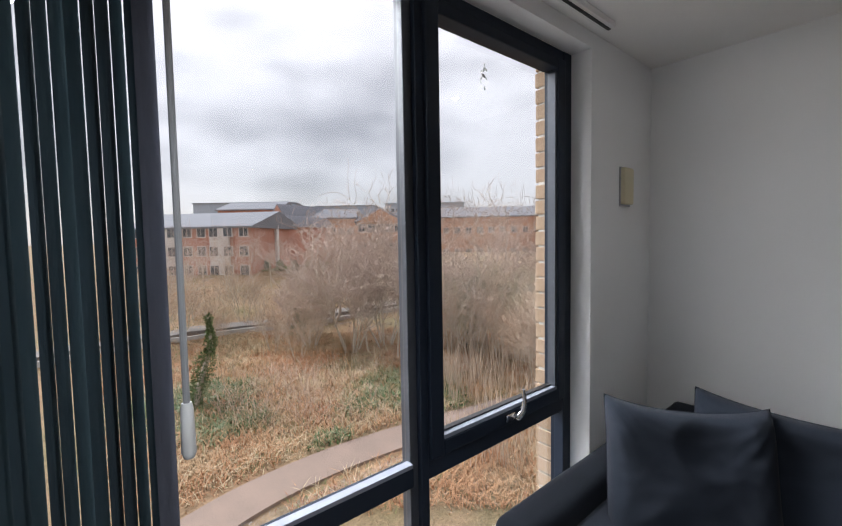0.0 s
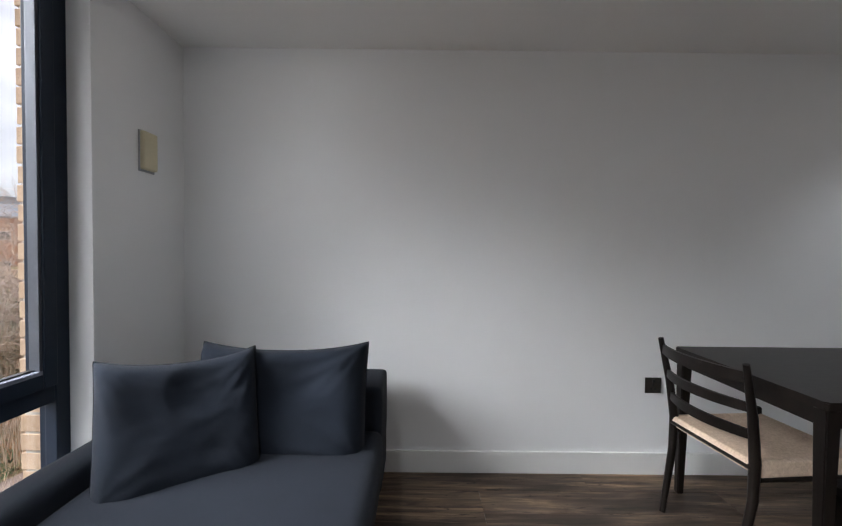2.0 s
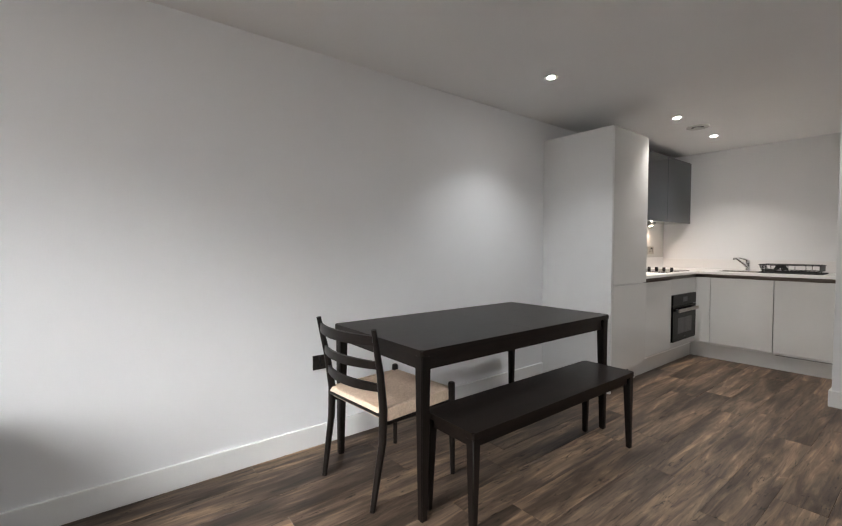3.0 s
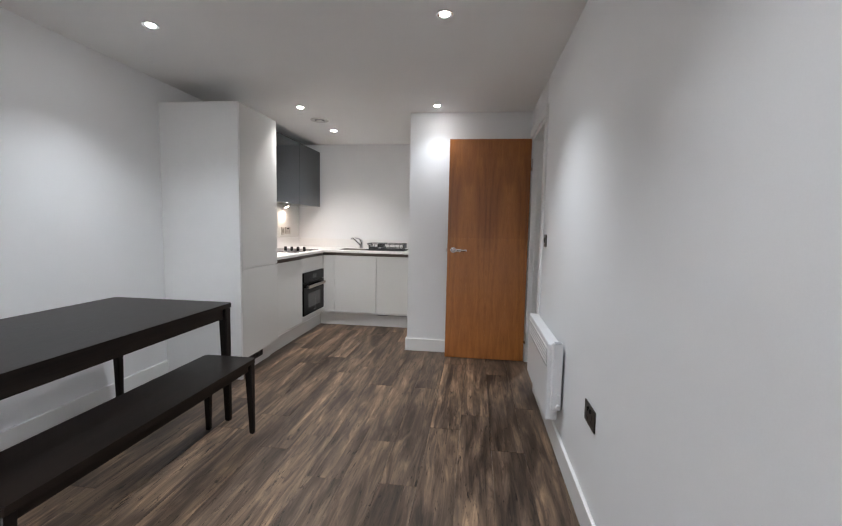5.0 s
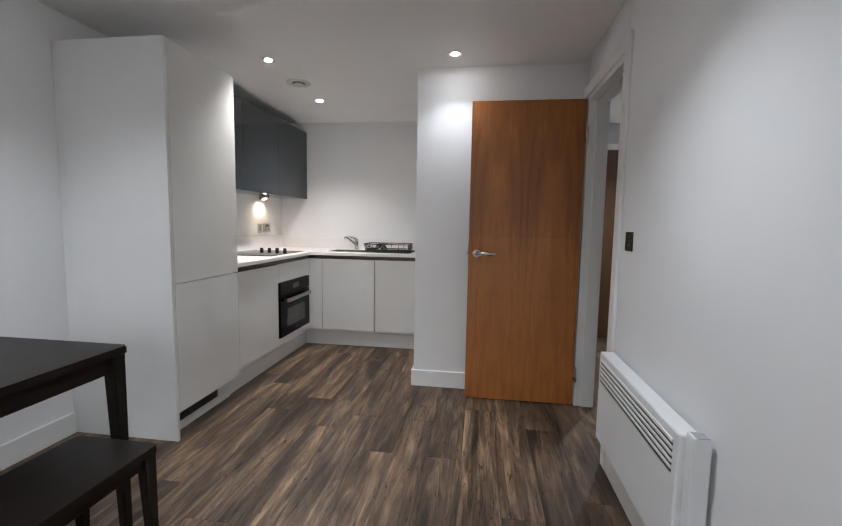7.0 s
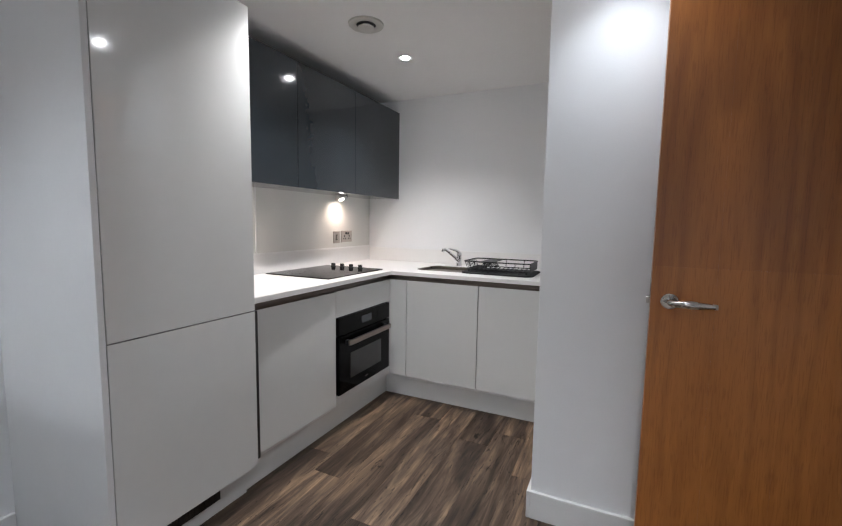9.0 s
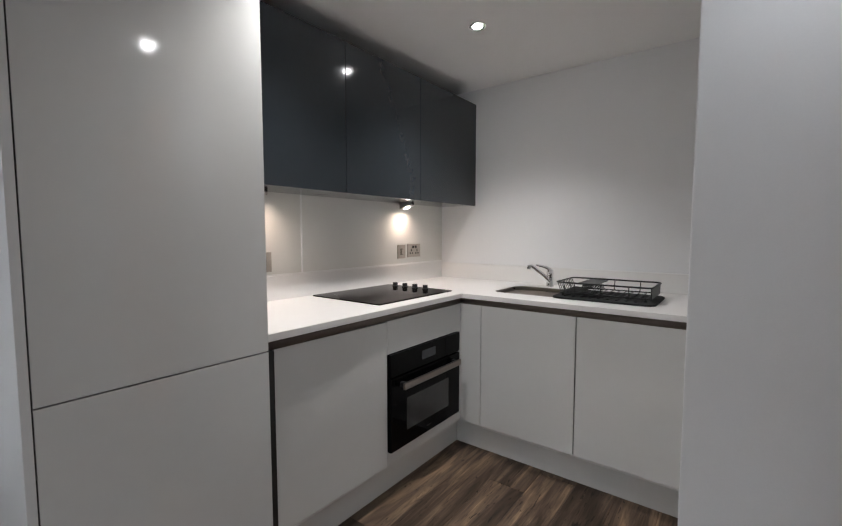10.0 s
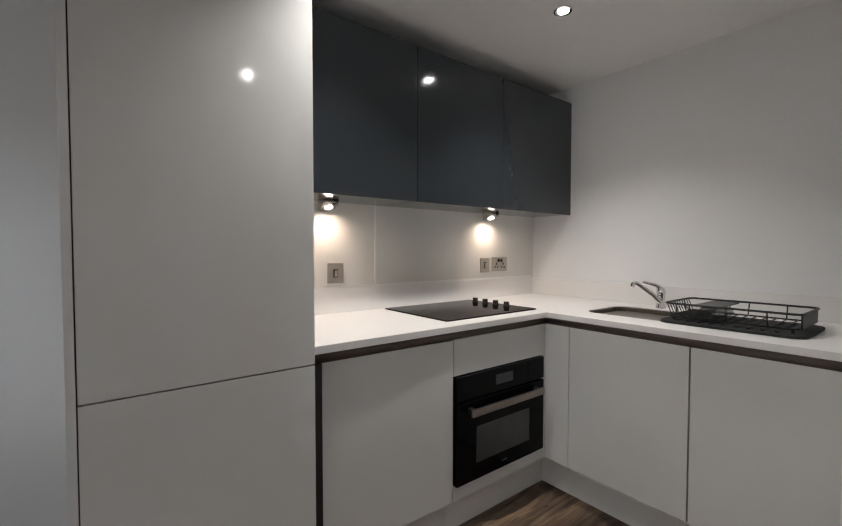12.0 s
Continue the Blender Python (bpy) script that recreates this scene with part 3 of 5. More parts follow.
def slat_mesh(name, material, width):
    bm = bmesh.new()
    cols = 6
    rows = [[bm.verts.new(((c / cols - 0.5) * width, 0.006 * (1 - (2 * c / cols - 1) ** 2), z)) for c in range(cols + 1)] for z in (-2.19, -1.2, -0.04)]
    for a, b in zip(rows, rows[1:]):
        for c in range(cols):
            bm.faces.new((a[c], a[c + 1], b[c + 1], b[c]))
    bmesh.ops.solidify(bm, geom=bm.faces[:], thickness=0.0012)
    return finish(bm, name, material)


SLAT, SLAT_LIT = slat_mesh("slat", BLIND, 0.089), slat_mesh("slat_lit", BLIND_LIT, 0.089)
rnd = random.Random(11)
for k in range(27):
    s = new("slat", SLAT_LIT if k == 0 else SLAT)
    s.parent = blind
    s.matrix_basis = pose(2.302 + 0.0185 * k + rnd.uniform(-0.0008, 0.0008), 0, 0, 0, 0, 62 if k == 0 else 71.6 + 1.17 * k + rnd.uniform(-1.0, 1.0))
wand = thing("blind_wand", (2.27, 0.70, H - 0.03), "grey blind control wand with a pale weighted grip", "blind wand")
part("rod", tube(bmesh.new(), [(0, 0, 0), (0.0, 0, -1.15)], 0.006, 10), GREY_PLASTIC, wand)
part("grip", tube(bmesh.new(), [(0, 0, -1.13), (0, 0, -1.14), (0, 0, -1.22), (0, 0, -1.23)], [0.008, 0.0105, 0.0125, 0.009], 12), WHITE_PLASTIC, wand, "pale plastic grip")

# cream sensor box on the window wall
sensor = thing("sensor_box", (0.317, YW, 1.68), "yellowed cream plastic sensor box on the wall", "sensor")
part("casing", block(-0.05, 0.05, 0.0, 0.028, -0.088, 0.088, 0.010, seg=3), CREAM, sensor)
part("backplate", block(-0.054, 0.054, 0.0, 0.008, -0.098, 0.092, 0.003), GREY_PLASTIC, sensor, "grey backplate")


# ---- lights in the ceiling ----
COOL, WARM = (0.94, 0.975, 1.0), (1.0, 0.945, 0.89)


def downlight(x, y, lit, label, watts=SPOT_WATTS, tone=COOL):
    ob = thing("downlight", (x, y, H), label, "downlight", "ceiling downlights")
    part("bezel", lathe(bmesh.new(), [(0.030, -0.001), (0.030, -0.004), (0.036, -0.007), (0.042, -0.005), (0.043, 0.0)], 32), STEEL if not lit else CHROME, ob, "steel ring")
    part("reflector", lathe(bmesh.new(), [(0.0298, -0.0035), (0.0255, -0.0012), (0.0250, -0.0006)], 32), CHROME if lit else STEEL, ob, "bright reflector ring")
    part("lens", lathe(bmesh.new(), [(0.0245, -0.0005), (0.0245, -0.005), (0.019, -0.0085), (0.010, -0.0105)], 24), LAMP if lit else BLACK, ob, "glowing lens" if lit else "dark unlit lens")
    if lit:
        lamp = new("downlight_lamp", bpy.data.lights.new("downlight_lamp", "SPOT"))
        lamp.data.energy, lamp.data.color, lamp.data.shadow_soft_size = watts, tone, 0.024
        lamp.data.spot_size, lamp.data.spot_blend = radians(116), 1.0
        lamp.parent = ob
        lamp.matrix_basis = pose(0, 0, -0.036)
    return ob


# the one at (2.26, 2.97) is unseen, added to brighten the right wall
for x, y, k in ((0.64, 4.57, 0.55), (2.26, 4.59, 0.72), (0.805, 6.18, 0.74), (2.075, 6.20, 0.19), (0.795, 7.13, 0.8), (2.26, 1.40, 1.5), (2.26, 2.97, 0.38)):
    downlight(x, y, True, "lit round chrome downlight in the ceiling", k * SPOT_WATTS, WARM if x < 1 and y > 6 else COOL)
downlight(0.60, 2.97, False, "unlit round steel downlight in the ceiling")
downlight(0.51, 1.29, True, "lit round chrome downlight in the ceiling", 0.7)
downlight(3.72, 7.35, True, "lit round chrome downlight in the hall ceiling", 1.3 * SPOT_WATTS)

vent = thing("extract_vent", (0.81, 6.65, H), "round off-white extract vent in the ceiling", "vent")
part("rim", lathe(bmesh.new(), [(0.052, 0.0), (0.052, -0.006), (0.075, -0.012), (0.092, -0.008), (0.094, 0.0)], 40), VENT, vent)
part("cone", lathe(bmesh.new(), [(0.02, -0.001), (0.043, -0.016), (0.044, -0.020), (0.02, -0.024), (0.004, -0.024)], 40), VENT, vent, "raised centre disc")
part("gap", lathe(bmesh.new(), [(0.052, -0.0005), (0.052, -0.004), (0.03, -0.004)], 32), BLACK, vent, "dark air gap")


# ---- kitchen ----
def plate(name, base, rz, width, label, sockets=0, rockers=0, height=0.086, steel=NICKEL):
    """A wall plate that faces +x in its own frame, with rocker switches or three-pin outlets."""
    ob = thing(name, base, label, "switch" if not sockets else "socket", rz=rz)
    part("faceplate", block(0, 0.006, -width / 2, width / 2, -height / 2, height / 2, 0.002), steel, ob)
    n = max(1, sockets)
    for k in range(sockets):
        cy = (k - (n - 1) / 2) * 0.066
        bm = bmesh.new()
        box(bm, 0.0055, 0.0068, cy - 0.0048, cy + 0.0048, -0.006, 0.012, 0.0005)
        box(bm, 0.0055, 0.0068, cy - 0.0175, cy - 0.0065, -0.025, -0.013, 0.0005)
        box(bm, 0.0055, 0.0068, cy + 0.0065, cy + 0.0175, -0.025, -0.013, 0.0005)
        part("outlet", bm, BLACK, ob, "three dark pin slots")
        part("rocker", block(0.0055, 0.0135, cy * 0.45 - 0.006, cy * 0.45 + 0.006, 0.016, 0.034, 0.0015), BLACK, ob, "black rocker")
    for k in range(rockers):
        part("rocker", block(0.0055, 0.0135, -0.008, 0.008, -0.016, 0.016, 0.002), steel if steel is BRONZE_STEEL else BLACK, ob, "small rocker")
        part("rocker_frame", block(0.0055, 0.0072, -0.0125, 0.0125, -0.0205, 0.0205, 0.001), BLACK if steel is BRONZE_STEEL else STEEL, ob, "dark rocker surround" if steel is BRONZE_STEEL else "")
    return ob


TX, TY0, TY1, TZ = 0.652, 5.39, 6.006, 2.15
SEAM = 0.875
tall = thing("tall_cabinet", (0, TY0, 0), "tall white gloss cabinet housing a fridge beside the table", "cabinet")
bm = bmesh.new()
box(bm, 0.002, TX - 0.026, 0.020, TY1 - TY0 - 0.002, 0.152, TZ - 0.003)
part("carcass", bm, CARCASS, tall)
part("side_panel", block(0.002, TX, 0.0, 0.019, 0.0, TZ, 0.0015), CARCASS, tall, "plain white end panel")
part("door", block(TX - 0.022, TX, 0.0222, TY1 - TY0 - 0.003, SEAM + 0.002, TZ - 0.002, 0.0015), GLOSS, tall)
part("door", block(TX - 0.022, TX, 0.0222, TY1 - TY0 - 0.003, 0.157, SEAM - 0.002, 0.0015), GLOSS, tall)
part("plinth", block(0.05, 0.57, 0.021, TY1 - TY0, 0.0, 0.150, 0.001), GLOSS, tall)
# a black filler gives the door gap its shade
part("shadow_gap", block(TX - 0.026, TX - 0.008, 0.0192, 0.022, 0.152, TZ - 0.004), BLACK, tall, "black strip for the shade behind the door edge")
vg = part("vent_grille", block(0.568, 0.576, 0.03, 0.47, 0.058, 0.106, 0.001), BLACK, tall, "black plinth vent")
for k in range(18):
    part("slat", block(0.576, 0.580, 0.042 + k * 0.0235, 0.049 + k * 0.0235, 0.062, 0.102), BLACK, vg)

CT, CTH, BX, BY, PZ, DT = 0.930, 0.026, 0.622, 7.262, 0.172, 0.868
# left run
dw = thing("base_cabinet", (0, TY1, 0), "white gloss base cabinet under the worktop next to the oven", "cabinet", "base units")
part("carcass", block(0.03, BX - 0.026, 0.004, 0.62, PZ - 0.02, DT - 0.004), CARCASS, dw)
part("door", block(BX - 0.020, BX + 0.002, 0.033, 0.619, PZ + 0.002, DT - 0.004, 0.0015, m=Matrix.Translation((BX, 0.622, 0)) @ Matrix.Rotation(radians(-1.6), 4, "Z") @ Matrix.Translation((-BX, -0.622, 0))), GLOSS, dw)
part("plinth", block(0.05, 0.556, 0.0, 1.33, 0.0, PZ - 0.004, 0.001), GLOSS, dw)
# black strip stands for the shade in the gap beside the tall cabinet
part("edge_strip", block(0.05, BX + 0.010, 0.001, 0.030, PZ, DT), BLACK, dw, "black strip for the shade in the side gap")

OY0, OY1, OZ0, OZ1 = 6.636, 7.230, 0.238, 0.708
oh = thing("oven_cabinet", (0, OY0 - 0.006, 0), "white gloss cabinet built around the oven", "cabinet", "base units")
part("top_panel", block(BX - 0.02, BX, 0.0, BY - OY0 + 0.006, OZ1 + 0.003, DT, 0.0015), GLOSS, oh)
part("bottom_panel", block(BX - 0.02, BX, 0.0, BY - OY0 + 0.006, PZ + 0.002, OZ0 - 0.003, 0.0015), GLOSS, oh)
part("corner_post", block(BX - 0.02, BX, OY1 - OY0 + 0.010, BY - OY0 + 0.006, OZ0 - 0.003, OZ1 + 0.003), GLOSS, oh)
part("carcass", block(0.03, BX - 0.03, 0.002, 0.60, PZ - 0.02, OZ0 - 0.006), CARCASS, oh)

oven = thing("oven", (0, OY0, OZ0), "black glass built-in oven with a steel bar handle", "oven")
part("body", block(0.06, BX - 0.008, 0.002, OY1 - OY0 - 0.002, 0.002, OZ1 - OZ0 - 0.002), BLACK, oven)
dpart = part("oven_door", block(BX - 0.008, BX + 0.016, 0.0, OY1 - OY0, 0.0, 0.355, 0.003), BLACK_GLASS, oven, "black glass door")
part("window", block(BX + 0.0155, BX + 0.0172, 0.115, OY1 - OY0 - 0.115, 0.075, 0.235, 0.0005), plain("oven_window", (0.045, 0.045, 0.045), 0.06, vary=0.1, bump=0.0), dpart, "grey viewing pane")
bm = bmesh.new()
box(bm, BX + 0.045, BX + 0.060, 0.05, OY1 - OY0 - 0.05, 0.300, 0.332, 0.005)
part("handle", bm, plain("bronze_steel", (0.33, 0.29, 0.26), 0.3, metal=1.0), dpart, "bronze steel bar handle")
for y in (0.075, OY1 - OY0 - 0.075):
    part("handle_post", block(BX + 0.014, BX + 0.048, y - 0.012, y + 0.012, 0.304, 0.328, 0.003), BLACK, dpart)
cp = part("control_panel", block(BX - 0.008, BX + 0.016, 0.0, OY1 - OY0, 0.362, OZ1 - OZ0, 0.003), BLACK_GLASS, oven)
part("display", block(BX + 0.0155, BX + 0.0168, 0.24, 0.355, 0.395, 0.44, 0.0005), plain("display_grey", (0.05, 0.055, 0.06), 0.15, bump=0.0), cp, "grey display")
part("maker_mark", block(BX + 0.0155, BX + 0.0165, 0.28, 0.315, 0.030, 0.037), NICKEL, dpart, "pale mark")

# back run
pnl = thing("corner_panel", (BX, BY, 0), "white gloss corner filler beside the oven", "panel", "base units")
part("panel", block(0.0, 0.134, 0.0, 0.02, PZ + 0.002, DT, 0.0015), GLOSS, pnl)
for name, x0, x1 in (("base_cabinet", 0.758, 1.280), ("base_cabinet", 1.283, 1.776)):
    bc = thing(name, (x0, BY, 0), "white gloss base cabinet under the sink" if x0 < 1 else "white gloss base cabinet beside the projecting wall", "cabinet", "base units")
    part("door", block(0.0015, x1 - x0 - 0.0015, 0.0, 0.02, PZ + 0.002, DT, 0.0015), GLOSS, bc)
    part("carcass", block(0.002, x1 - x0 - 0.002, 0.022, 0.66, PZ - 0.02, DT - 0.12), CARCASS, bc)
    if x0 > 1:
        # shade of the gap next to the wall, filled in black
        part("edge_strip", block(x1 - x0, 1.796 - x0, 0.008, 0.02, PZ, DT), BLACK, bc, "black strip for the shaded gap beside the wall")
setting("trim_plinth", block(0.557, XN - 0.018, 7.335, 7.35, 0.0, PZ - 0.004, 0.001), GLOSS, "white gloss kitchen plinth", "plinth")
# shadow line under the right-hand door, drawn as a black strip
setting("trim_plinth_shadow", block(1.29, 1.785, 7.330, 7.334, PZ - 0.035, PZ - 0.02), BLACK, "black strip for the shadow on the kitchen plinth", "plinth")
# recessed grip channel under the worktop
bm = bmesh.new()
box(bm, 0.05, BX - 0.006, TY1 + 0.004, BY + 0.01, DT - 0.002, CT - CTH - 0.001)
box(bm, BX - 0.010, 1.79, BY + 0.006, YB - 0.12, DT - 0.002, CT - CTH - 0.001)
setting("trim_grip_channel", bm, CHANNEL, "dark bronze grip channel under the worktop", "trim")

# worktop with the sink cut out of it
SKX0, SKX1, SKY0, SKY1 = 0.735, 1.16, 7.42, 7.80
bm = bmesh.new()
ov = 0.018
z0, z1 = CT - CTH, CT
box(bm, 0.0, BX + ov, TY1 + 0.002, BY - ov, z0, z1)
RX0, RX1 = SKX0 - 0.04, SKX1 + 0.04
box(bm, 0.0, RX0, BY - ov, YB, z0, z1)
box(bm, RX1, 1.796, BY - ov, YB, z0, z1)
# the stretch round the sink, with a rounded opening
corner = [bm.verts.new(c) for c in ((RX1, YB, z1), (RX0, YB, z1), (RX0, BY - ov, z1), (RX1, BY - ov, z1))]
arcs, deep = [], []
for cx, cy, a0 in ((SKX1 - 0.07, SKY1 - 0.07, 0), (SKX0 + 0.07, SKY1 - 0.07, 90), (SKX0 + 0.07, SKY0 + 0.07, 180), (SKX1 - 0.07, SKY0 + 0.07, 270)):
    spots = [(cx + 0.07 * math.cos(radians(a0 + 15 * k)), cy + 0.07 * math.sin(radians(a0 + 15 * k))) for k in range(7)]
    arcs.append([bm.verts.new((x, y, z1)) for x, y in spots])
    deep += [bm.verts.new((x, y, z0)) for x, y in spots]
for i in range(4):
    for k in range(6):
        bm.faces.new((arcs[i][k], corner[i], arcs[i][k + 1]))
    j = (i + 1) % 4
    bm.faces.new((arcs[i][6], corner[i], corner[j], arcs[j][0]))
rim = [v for arc in arcs for v in arc]
for k in range(28):
    bm.faces.new((rim[k], rim[(k + 1) % 28], deep[(k + 1) % 28], deep[k]))
front = [bm.verts.new((x, BY - ov, z0)) for x in (RX0, RX1)]
bm.faces.new((corner[2], front[0], front[1], corner[3]))
bmesh.ops.remove_doubles(bm, verts=bm.verts, dist=0.0001)
worktop = thing("worktop", (0, 0, 0), "white L-shaped laminate worktop with hob and sink", "worktop")
part("board", bm, WORKTOP, worktop)
bm = bmesh.new()
box(bm, BX + ov, BX + ov + 0.002, TY1 + 0.002, BY - ov + 0.0, z0, z1 - 0.001)
box(bm, BX + ov + 0.002, 1.796, BY - ov - 0.002, BY - ov, z0, z1 - 0.001)
part("edge_band", bm, WORKTOP, worktop, "white edge band")
up = thing("upstand", (0, 0, CT), "low white upstand along the back of the worktop", "upstand")
part("board", block(0.0, 0.018, TY1 + 0.002, YB - 0.001, 0.0, 0.125, 0.002), WORKTOP, up)
part("board", block(0.018, 1.797, YB - 0.018, YB, 0.0, 0.115, 0.002), WORKTOP, up)
sp = thing("splashback", (0, TY1, CT + 0.125), "glossy off-white splashback panels behind the hob", "splashback")
part("panel", block(0.001, 0.008, 0.004, 0.612, 0.001, 0.425), SPLASH, sp)
part("panel", block(0.001, 0.008, 0.622, 1.952, 0.001, 0.425), SPLASH, sp)
part("joint_strip", block(0.001, 0.011, 0.612, 0.622, 0.0, 0.425, 0.001), TRIM, sp, "white joint strip")
part("edge_strip", block(0.001, 0.011, 0.003, 1.952, -0.001, 0.008, 0.001), TRIM, sp, "white lower edge strip")

hob = thing("hob", (0.05, 6.655, CT), "black glass four-zone hob with four knobs", "hob")
part("glass", rounded_slab(bmesh.new(), 0.0, 0.50, 0.0, 0.63, 0.0005, 0.006, 0.006, 0.002), HOB_GLASS, hob)
zone = plain("hob_zone_ring", (0.035, 0.035, 0.037), 0.12, bump=0.0)
for x, y, r in ((0.13, 0.14, 0.075), (0.34, 0.14, 0.09), (0.13, 0.36, 0.09), (0.34, 0.36, 0.075)):
    bm = bmesh.new()
    for k in range(32):
        a, b = 2 * math.pi * k / 32, 2 * math.pi * (k + 1) / 32
        bm.faces.new([bm.verts.new((x + q * math.cos(c), y + q * math.sin(c), 0.0062)) for q, c in ((r, a), (r, b), (r - 0.003, b), (r - 0.003, a))])
    part("cooking_zone", bm, zone, hob, "grey printed ring")
for k in range(4):
    bm = lathe(bmesh.new(), [(0.019, 0.006), (0.019, 0.010), (0.016, 0.012), (0.0155, 0.028), (0.014, 0.031)], 20, (0.10 + 0.08 * k, 0.575, 0))
    kb = part("knob", bm, BLACK, hob, "black knob")
    part("cap", lathe(bmesh.new(), [(0.0135, 0.0308), (0.0135, 0.0322), (0.006, 0.0324)], 16, (0.10 + 0.08 * k, 0.575, 0)), STEEL, kb, "steel cap")

# wall cabinets
WX, WZ0, WZ1 = 0.313, 1.476, 2.214
for y0, y1, lab in ((6.008, 6.673, "slate-grey gloss wall cabinet next to the tall cabinet"), (6.676, 7.283, "slate-grey gloss wall cabinet over the hob"), (7.286, 7.956, "slate-grey gloss wall cabinet in the kitchen corner")):
    wc = thing("wall_cabinet", (0, y0, WZ0), lab, "cabinet", "wall cabinets")
    part("carcass", block(0.002, WX - 0.022, 0.001, y1 - y0 - 0.001, 0.004, WZ1 - WZ0), SLATE, wc)
    part("door", block(WX - 0.020, WX, 0.0, y1 - y0, 0.0, WZ1 - WZ0, 0.0015), SLATE, wc)
for y in (6.33, 7.45):
    ul = thing("under_cabinet_light", (0.03, y, WZ0), "lit wedge-shaped chrome light under the wall cabinet", "light", "under-cabinet lights")
    bm = bmesh.new()
    made = bmesh.ops.create_cube(bm, size=1.0)["verts"]
    for v in made:
        front = v.co.x > 0
        v.co = Vector((0.075 if front else 0.0, v.co.y * 0.075, 0.004 if v.co.z > 0 else (-0.014 if front else -0.042)))
    bmesh.ops.bevel(bm, geom=bm.edges[:], offset=0.003, segments=2, affect="EDGES")
    part("housing", bm, STEEL, ul)
    bm = lathe(bmesh.new(), [(0.018, -0.001), (0.018, 0.001), (0.013, 0.0014)], 24)
    bmesh.ops.transform(bm, matrix=pose(0.0385, 0, -0.0285, 0, 159.5, 0), verts=bm.verts)
    part("lens", bm, WARM_LAMP, ul, "glowing warm lens")
    lamp = new("under_cabinet_lamp", bpy.data.lights.new("under_cabinet_lamp", "SPOT"))
    lamp.data.energy, lamp.data.color, lamp.data.shadow_soft_size = UNDER_WATTS, (1.0, 0.76, 0.60), 0.006
    lamp.data.spot_size, lamp.data.spot_blend = radians(165), 1.0
    lamp.parent = ul
    lamp.matrix_basis = pose(0.056, 0, -0.040)
plate("wall_switch", (0.009, 6.39, 1.128), 0, 0.086, "brushed steel cooker switch on the splashback", rockers=1, steel=BRONZE_STEEL, height=0.10)
plate("wall_switch", (0.009, 7.455, 1.145), 0, 0.082, "brushed steel switch on the splashback near the corner", rockers=1, steel=BRONZE_STEEL, height=0.094)
plate("double_socket", (0.009, 7.595, 1.150), 0, 0.146, "brushed steel double socket on the splashback", sockets=2, steel=BRONZE_STEEL, height=0.094)

# sink, tap, draining mat and dish rack
sink = thing("sink", (0, 0, CT), "inset stainless steel sink bowl with rounded corners", "sink")
bm = bmesh.new()


def loop(bm, x0, x1, y0, y1, r, z, steps=6):
    ring = []
    for cx, cy, a0 in ((x1 - r, y1 - r, 0), (x0 + r, y1 - r, 90), (x0 + r, y0 + r, 180), (x1 - r, y0 + r, 270)):
        for k in range(steps + 1):
            a = radians(a0 + 90 * k / steps)
            ring.append(bm.verts.new((cx + r * math.cos(a), cy + r * math.sin(a), z)))
    return ring


rings = [loop(bm, SKX0 - d, SKX1 + d, SKY0 - d, SKY1 + d, 0.07 + d, z) for d, z in ((0.0005, -0.004), (-0.003, -0.005), (-0.005, -0.009), (-0.012, -0.14), (-0.05, -0.17))]
for a, b in zip(rings, rings[1:]):
    for k in range(len(a)):
        bm.faces.new((a[k], a[(k + 1) % len(a)], b[(k + 1) % len(a)], b[k]))
bm.faces.new(rings[-1])
bmesh.ops.recalc_face_normals(bm, faces=bm.faces)
part("bowl", bm, plain("dull_sink_steel", (0.17, 0.158, 0.130), 0.28, metal=1.0, vary=0.1), sink)
bm = bmesh.new()
for k in range(3):
    for j in range(2):
        box(bm, 0.93 + 0.02 * k, 0.944 + 0.02 * k, SKY1 - 0.0135, SKY1 - 0.009, -0.05 + 0.016 * j, -0.04 + 0.016 * j)
part("overflow", bm, BLACK, sink, "dark overflow slots")
part("drain", lathe(bmesh.new(), [(0.04, -0.1695), (0.038, -0.167), (0.02, -0.168)], 24, (0.93, 7.63, 0)), CHROME, sink, "chrome drain")

tap = thing("tap", (0.925, 7.862, CT), "chrome single-lever kitchen mixer tap", "tap")
part("base", lathe(bmesh.new(), [(0.026, 0.0), (0.026, 0.006), (0.022, 0.012), (0.021, 0.07), (0.023, 0.085), (0.020, 0.105), (0.010, 0.115)], 24), CHROME, tap)
bm = tube(bmesh.new(), [(0, -0.01, 0.03), (-0.025, -0.035, 0.07), (-0.07, -0.085, 0.122), (-0.084, -0.10, 0.134), (-0.094, -0.112, 0.130), (-0.097, -0.115, 0.115)], [0.013, 0.012, 0.011, 0.012, 0.013, 0.013], 16)
part("spout", bm, CHROME, tap)
part("lever", tube(bmesh.new(), [(0, 0.0, 0.105), (-0.02, -0.02, 0.124), (-0.07, -0.06, 0.140)], [0.014, 0.010, 0.006], 12), CHROME, tap)

mat_ = thing("draining_mat", (1.105, 7.385, CT), "dark grey rubber draining mat on the worktop", "draining mat")
part("mat", rounded_slab(bmesh.new(), 0.0, 0.49, 0.0, 0.375, 0.0005, 0.010, 0.05, 0.003), RUBBER, mat_)
